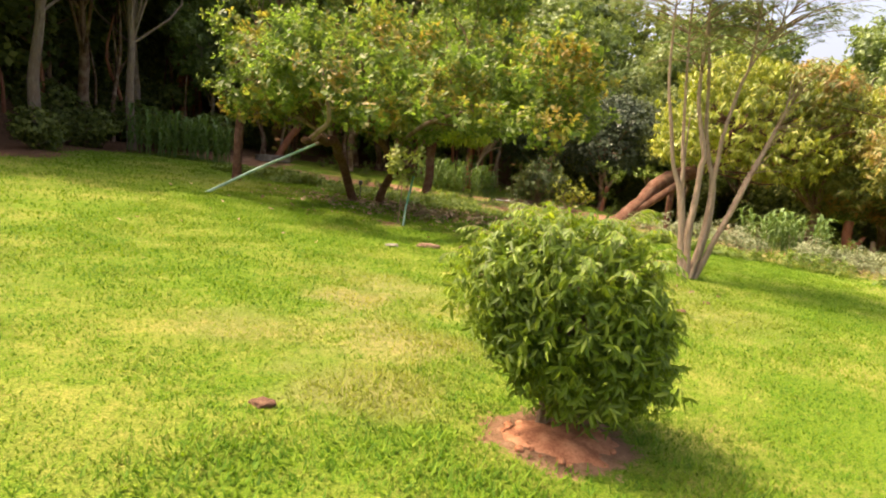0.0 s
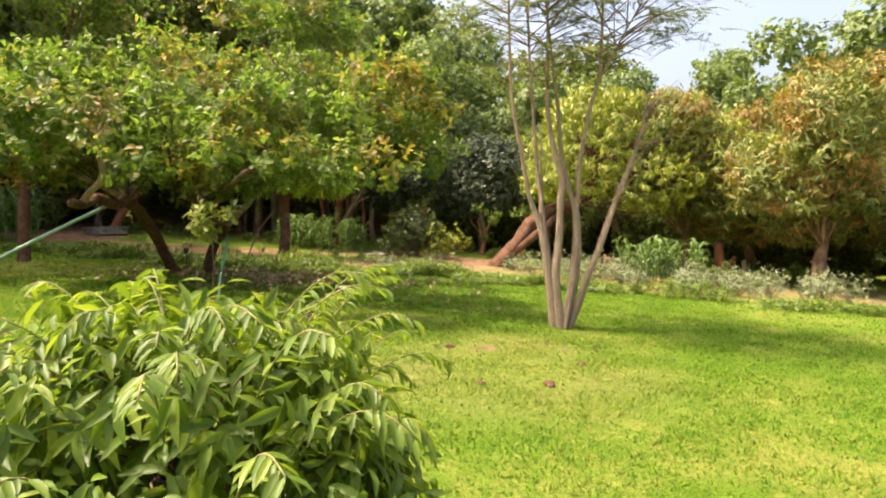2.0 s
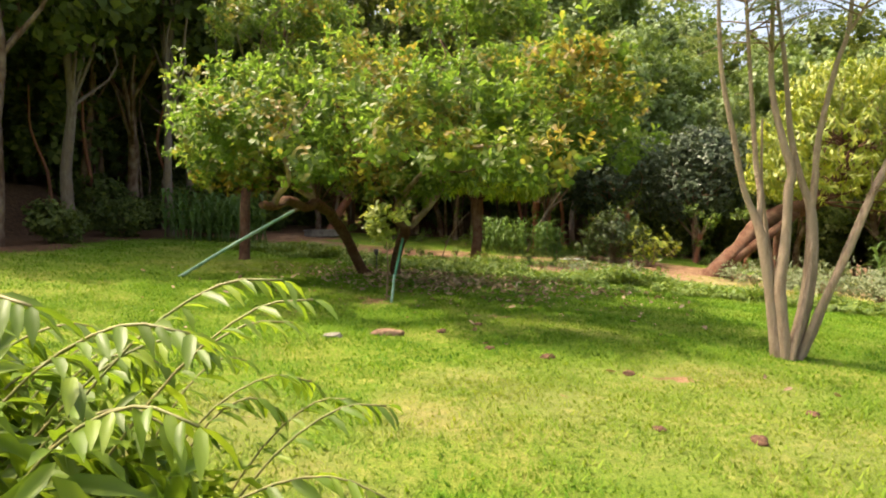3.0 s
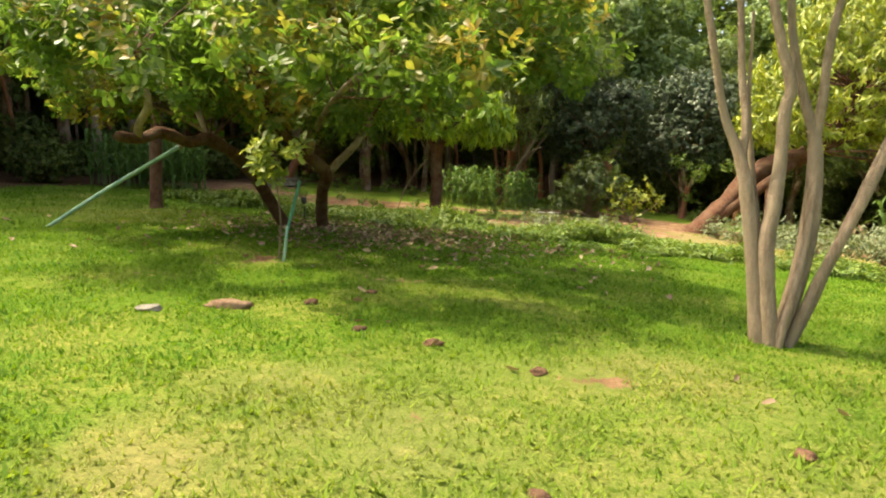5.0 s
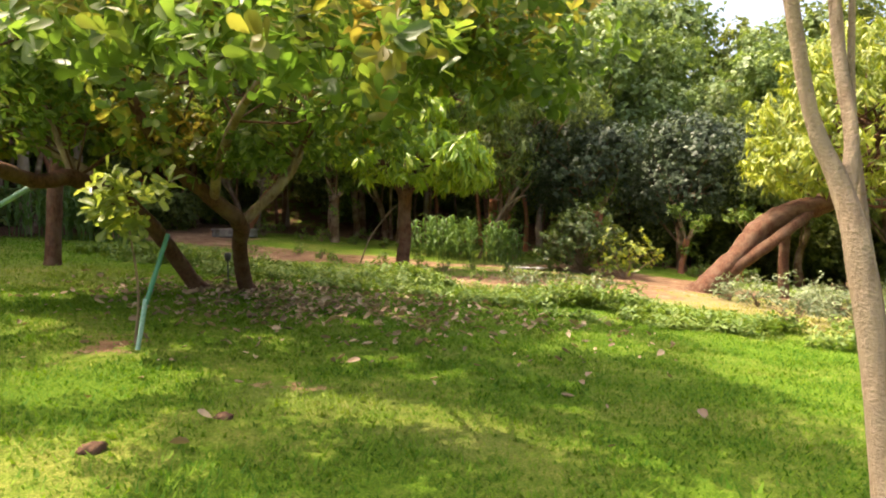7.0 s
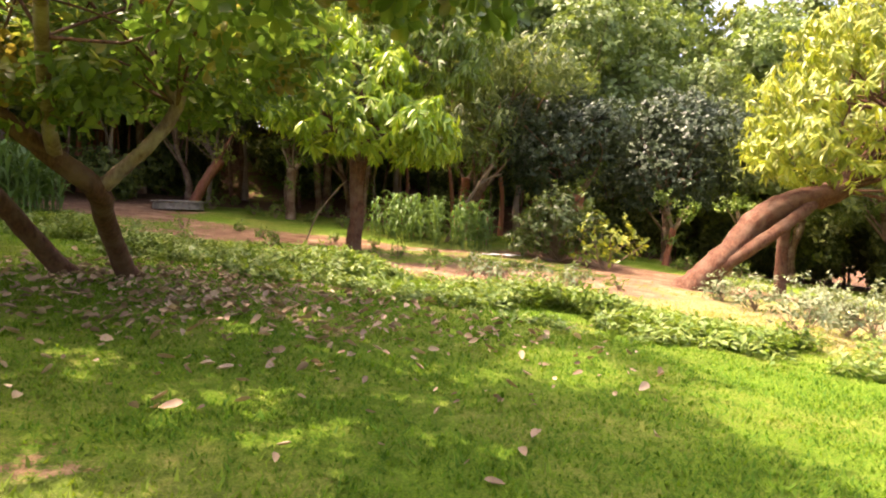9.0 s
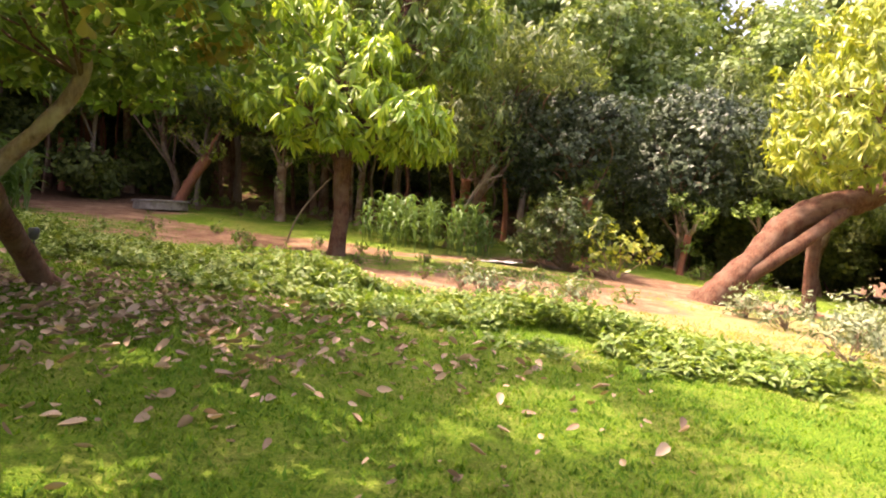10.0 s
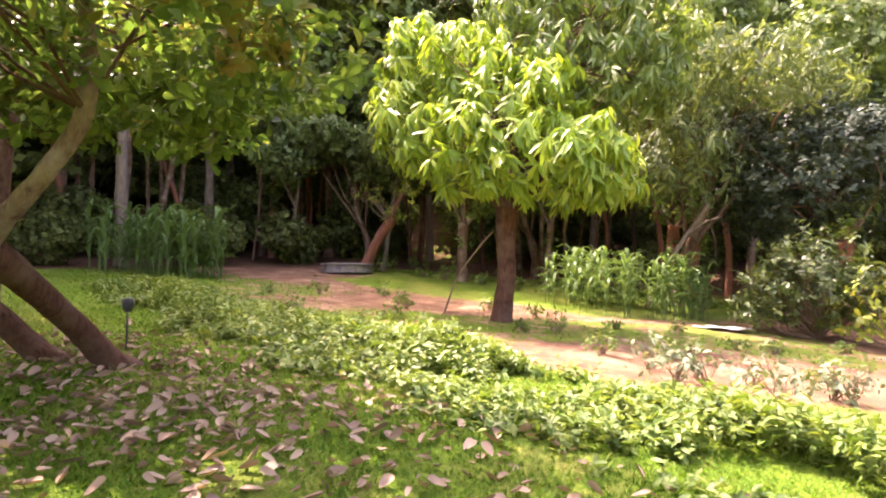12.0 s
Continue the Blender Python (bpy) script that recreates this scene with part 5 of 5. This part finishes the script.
# ---------------------------------------------------------------- poles, stones, litter
def build_pole():
    rng = np.random.default_rng(151)
    z = float(ground(-5.58, 14.7))
    top = thing("prop_pole", -5.58, 14.7, "long green-white pole propping up a cashew limb", "pole")
    end = (2.69, -0.1, 1.93 - z)
    mesh_part("shaft", *tube([(0, 0, -0.05, 0.034), (1.3, -0.05, 0.93 * end[2] / 1.93, 0.034), (*end, 0.032)], 10, 4, 0.02, rng), M_POLE, top)
    mesh_part("end_cap", *tube([(end[0] - 0.06, end[1], end[2] - 0.035, 0.042), (end[0] + 0.02, end[1], end[2] + 0.01, 0.042), (end[0] + 0.05, end[1], end[2] + 0.03, 0.03)], 10, 3, 0.03, rng), M_BARK_GREY, top)


def build_stake():
    rng = np.random.default_rng(155)
    bx, by = -0.74, 13.4
    z = float(ground(bx, by))
    top = thing("tree_stake", bx, by, "thin dark green stake with a paler foot leaning beside a sapling", "stake")
    foot, knee, tip = np.array([0, 0, -0.06]), np.array([0.05, 0.08, 0.42]), np.array([0.17, 0.26, 1.30 - z])
    mesh_part("shaft", *tube([(*knee, 0.024), (*(0.5 * knee + 0.5 * tip), 0.024), (*tip, 0.023)], 8, 4, 0.02, rng), M_STAKE, top)
    mesh_part("foot", *tube([(*foot, 0.022), (*(0.5 * foot + 0.5 * knee), 0.022), (*(knee + [0, 0, 0.05]), 0.0225)], 8, 4, 0.02, rng), M_POLE, top, "worn pale foot")
    bx, by = -0.92, 13.36
    z = float(ground(bx, by))
    top = thing("cashew_sapling", bx, by, "cashew sapling with a tuft of pale leaves tied to a stake", "sapling")
    mesh_part("stem", *tube([(0.05, 0.2, -0.04, 0.016), (0.1, 0.2, 0.5, 0.013), (0.12, 0.08, 1.0, 0.010), (0.14, 0, 1.45 - z, 0.006)], 6, 4, 0.05, rng), M_TWIG, top)
    tips, out = crown_tips([(0.0, 0, 1.46 - z, 0.22, 0.22, 0.26), (0.02, 0.05, 1.72 - z, 0.2, 0.2, 0.16), (0.34, 0.08, 1.66 - z, 0.22, 0.2, 0.12)], 40, rng, 0.6, 0.3, 0.9)
    mesh_part("foliage", *foliage(tips, out, 7, 0.14, OBOVATE, rng, (30, 95), 0.1, 0.4, 0.5), M_SAPLING, top)


def blob(name, x, y, size, mat, label, category, seed, flat=0.6, group="", turn=0.0, sink=0.25):
    """An uneven lump of earth, stone or wood lying on the ground."""
    bm = bmesh.new()
    bmesh.ops.create_icosphere(bm, subdivisions=3, radius=1.0)
    off = Vector((seed * 3.7, seed * 1.9, 0))
    for v in bm.verts:
        k = 1 + 0.35 * noise.noise(v.co * 1.6 + off) + 0.14 * noise.noise(v.co * 4.5 + off)
        v.co = Vector((v.co.x * size[0] * k, v.co.y * size[1] * k, v.co.z * size[2] * k))
    for f in bm.faces:
        f.smooth = True
    ob = part(name, bm, mat)
    ob.matrix_world = pose(x, y, float(floor_z(x, y)) + size[2] * (1 - 2 * sink) * 0.5, 0, 0, turn)
    return tagged(ob, label, category, group)


def build_small_things():
    rng = np.random.default_rng(161)
    blob("wood_chunk", -0.10, 10.84, (0.22, 0.09, 0.07), M_WOOD, "flat weathered chunk of wood half sunk in the lawn", "wood", 1, turn=8, sink=0.42)
    blob("pale_stone", -0.72, 10.56, (0.12, 0.09, 0.035), M_PEBBLE, "flat pale grey stone in the grass", "stone", 2)
    blob("pale_stone", -0.95, 4.04, (0.085, 0.06, 0.035), M_CLOD, "flat brown stone lying on the lawn", "stone", 3, turn=-15)
    for k, (x, y, s) in enumerate(((1.87, 10.41, 0.06), (2.71, 10.02, 0.055), (3.43, 8.34, 0.06), (2.72, 8.36, 0.04), (1.2, 10.6, 0.05), (0.5, 11.3, 0.06), (4.1, 9.1, 0.05), (0.9, 12.0, 0.05))):
        blob("earth_clod", x, y, (s * 1.3, s, s * 0.6), M_CLOD, "dark clod of earth on the grass", "clod", 10 + k, group="clods on the lawn", turn=50 * k)
    n = 40
    gx, gy = np.meshgrid(np.linspace(-0.6, 0.6, n), np.linspace(-0.5, 0.5, n))
    r = np.hypot(gx / 0.50, gy / 0.38) + 0.16 * wobble(gx, gy, 9.0, 2)
    rough = np.array([[noise.noise(Vector((9 * a, 9 * b, 3))) + 0.6 * noise.noise(Vector((26 * a, 26 * b, 7))) for a, b in zip(*row)] for row in zip(gx, gy)])
    gz = floor_z(0.97 + gx, 4.10 + gy) - 0.03 + 0.075 * smooth(1.15, 0.2, r) + 0.018 * rough * smooth(1.2, 0.8, r)
    i, j = np.meshgrid(np.arange(n - 1), np.arange(n - 1), indexing="ij")
    quads = np.stack([i * n + j, i * n + j + 1, (i + 1) * n + j + 1, (i + 1) * n + j], -1).reshape(-1, 4)
    ob = new("soil_mound", raw_mesh("soil_mound", np.stack([0.97 + gx, 4.10 + gy, gz], -1).reshape(-1, 3), quads, M_SOIL))
    tagged(ob, "loose red soil heaped round the shrub", "soil")
    for k in range(16):
        a = rng.uniform(0, 2 * np.pi)
        x, y = 0.97 + 0.42 * math.cos(a) * rng.random() ** 0.3, 4.08 + 0.33 * math.sin(a) * rng.random() ** 0.3
        s = rng.uniform(0.012, 0.03)
        blob("soil_crumb", x, y, (s, s, s * 0.8), M_SOIL, "crumb of red soil", "soil", 20 + k, group="crumbs of soil round the shrub", sink=-0.2)
    # concrete well cover by the wood
    bm = bmesh.new()
    bmesh.ops.create_cone(bm, cap_ends=True, segments=28, radius1=0.82, radius2=0.80, depth=0.26)
    bmesh.ops.bevel(bm, geom=[e for e in bm.edges if len(e.link_faces) == 2 and e.calc_face_angle(0) > 1], offset=0.02, segments=2, affect="EDGES")
    top = thing("well_cover", -8.2, 29.5, "low round concrete well cover beside the track", "well")
    ring = part("ring", bm, M_STONE, top)
    ring.location = (0, 0, 0.11)
    bm = bmesh.new()
    bmesh.ops.create_cone(bm, cap_ends=True, segments=28, radius1=0.86, radius2=0.85, depth=0.05)
    lid = part("lid", bm, M_STONE, top)
    lid.location = (0, 0, 0.268)
    # small spike light under the cashew tree
    top = thing("spike_light", -2.35, 18.1, "small dark garden spike light under the cashew tree", "lamp")
    mesh_part("spike", *tube([(0, 0, -0.05, 0.012), (0, 0, 0.2, 0.012), (0, 0, 0.42, 0.011)], 6, 2, 0.0, rng), M_METAL, top)
    mesh_part("head", *tube([(0, 0, 0.40, 0.03), (0, 0, 0.44, 0.055), (0, 0, 0.53, 0.06), (0, 0, 0.55, 0.03)], 10, 2, 0.0, rng), M_METAL, top)
    # crumpled sheet on the track
    n = 14
    gx, gy = np.meshgrid(np.linspace(-0.5, 0.5, n), np.linspace(-0.3, 0.3, n))
    gz = 0.035 + 0.03 * np.sin(9 * gx + 3 * gy) * np.cos(7 * gy - 2 * gx) + float(ground(2.85, 27.6))
    i, j = np.meshgrid(np.arange(n - 1), np.arange(n - 1), indexing="ij")
    quads = np.stack([i * n + j, i * n + j + 1, (i + 1) * n + j + 1, (i + 1) * n + j], -1).reshape(-1, 4)
    ob = new("plastic_sheet", raw_mesh("plastic_sheet", np.stack([2.85 + gx + 0.06 * np.sin(8 * gy), 27.6 + gy + 0.05 * np.sin(7 * gx), gz], -1).reshape(-1, 3), quads, M_SHEET))
    tagged(ob, "pale crumpled plastic sheet lying on the soil track", "sheet")


def build_fallen_leaves():
    rng = np.random.default_rng(171)
    x = np.concatenate([rng.normal(0.4, 1.9, 950), rng.normal(-1.0, 1.4, 900), rng.uniform(-5, 5, 120)])
    y = np.concatenate([rng.normal(16.6, 1.3, 950), rng.normal(17.2, 1.0, 900), 9.4 + 8.6 * rng.random(120) ** 0.7])
    ok = (y < bed_front(x) + 0.5) & (x < 4.6) & (y > 7.5)
    x, y = x[ok], y[ok]
    n = len(x)
    at = np.stack([x, y, floor_z(x, y) + rng.uniform(0.012, 0.045, n)], 1)
    a = rng.uniform(0, 2 * np.pi, n)
    along = np.stack([np.cos(a), np.sin(a), 0.22 * rng.normal(size=n)], 1)
    face = np.stack([0.55 * rng.normal(size=n), 0.55 * rng.normal(size=n), np.ones(n)], 1)
    verts, faces = leaves(at, along, face, (0.045 + 0.095 * rng.random(n) ** 1.6), leaf_shape([(0.28, 0.20), (0.68, 0.28), (0.92, 0.16)], 0.55, 0.28))
    tagged(new("fallen_leaves", raw_mesh("fallen_leaves", verts, faces, M_DEAD)), "dry brown and pinkish leaves strewn under the cashew trees", "leaves", kind="stuff")


build_pole()
build_stake()
build_small_things()
build_fallen_leaves()
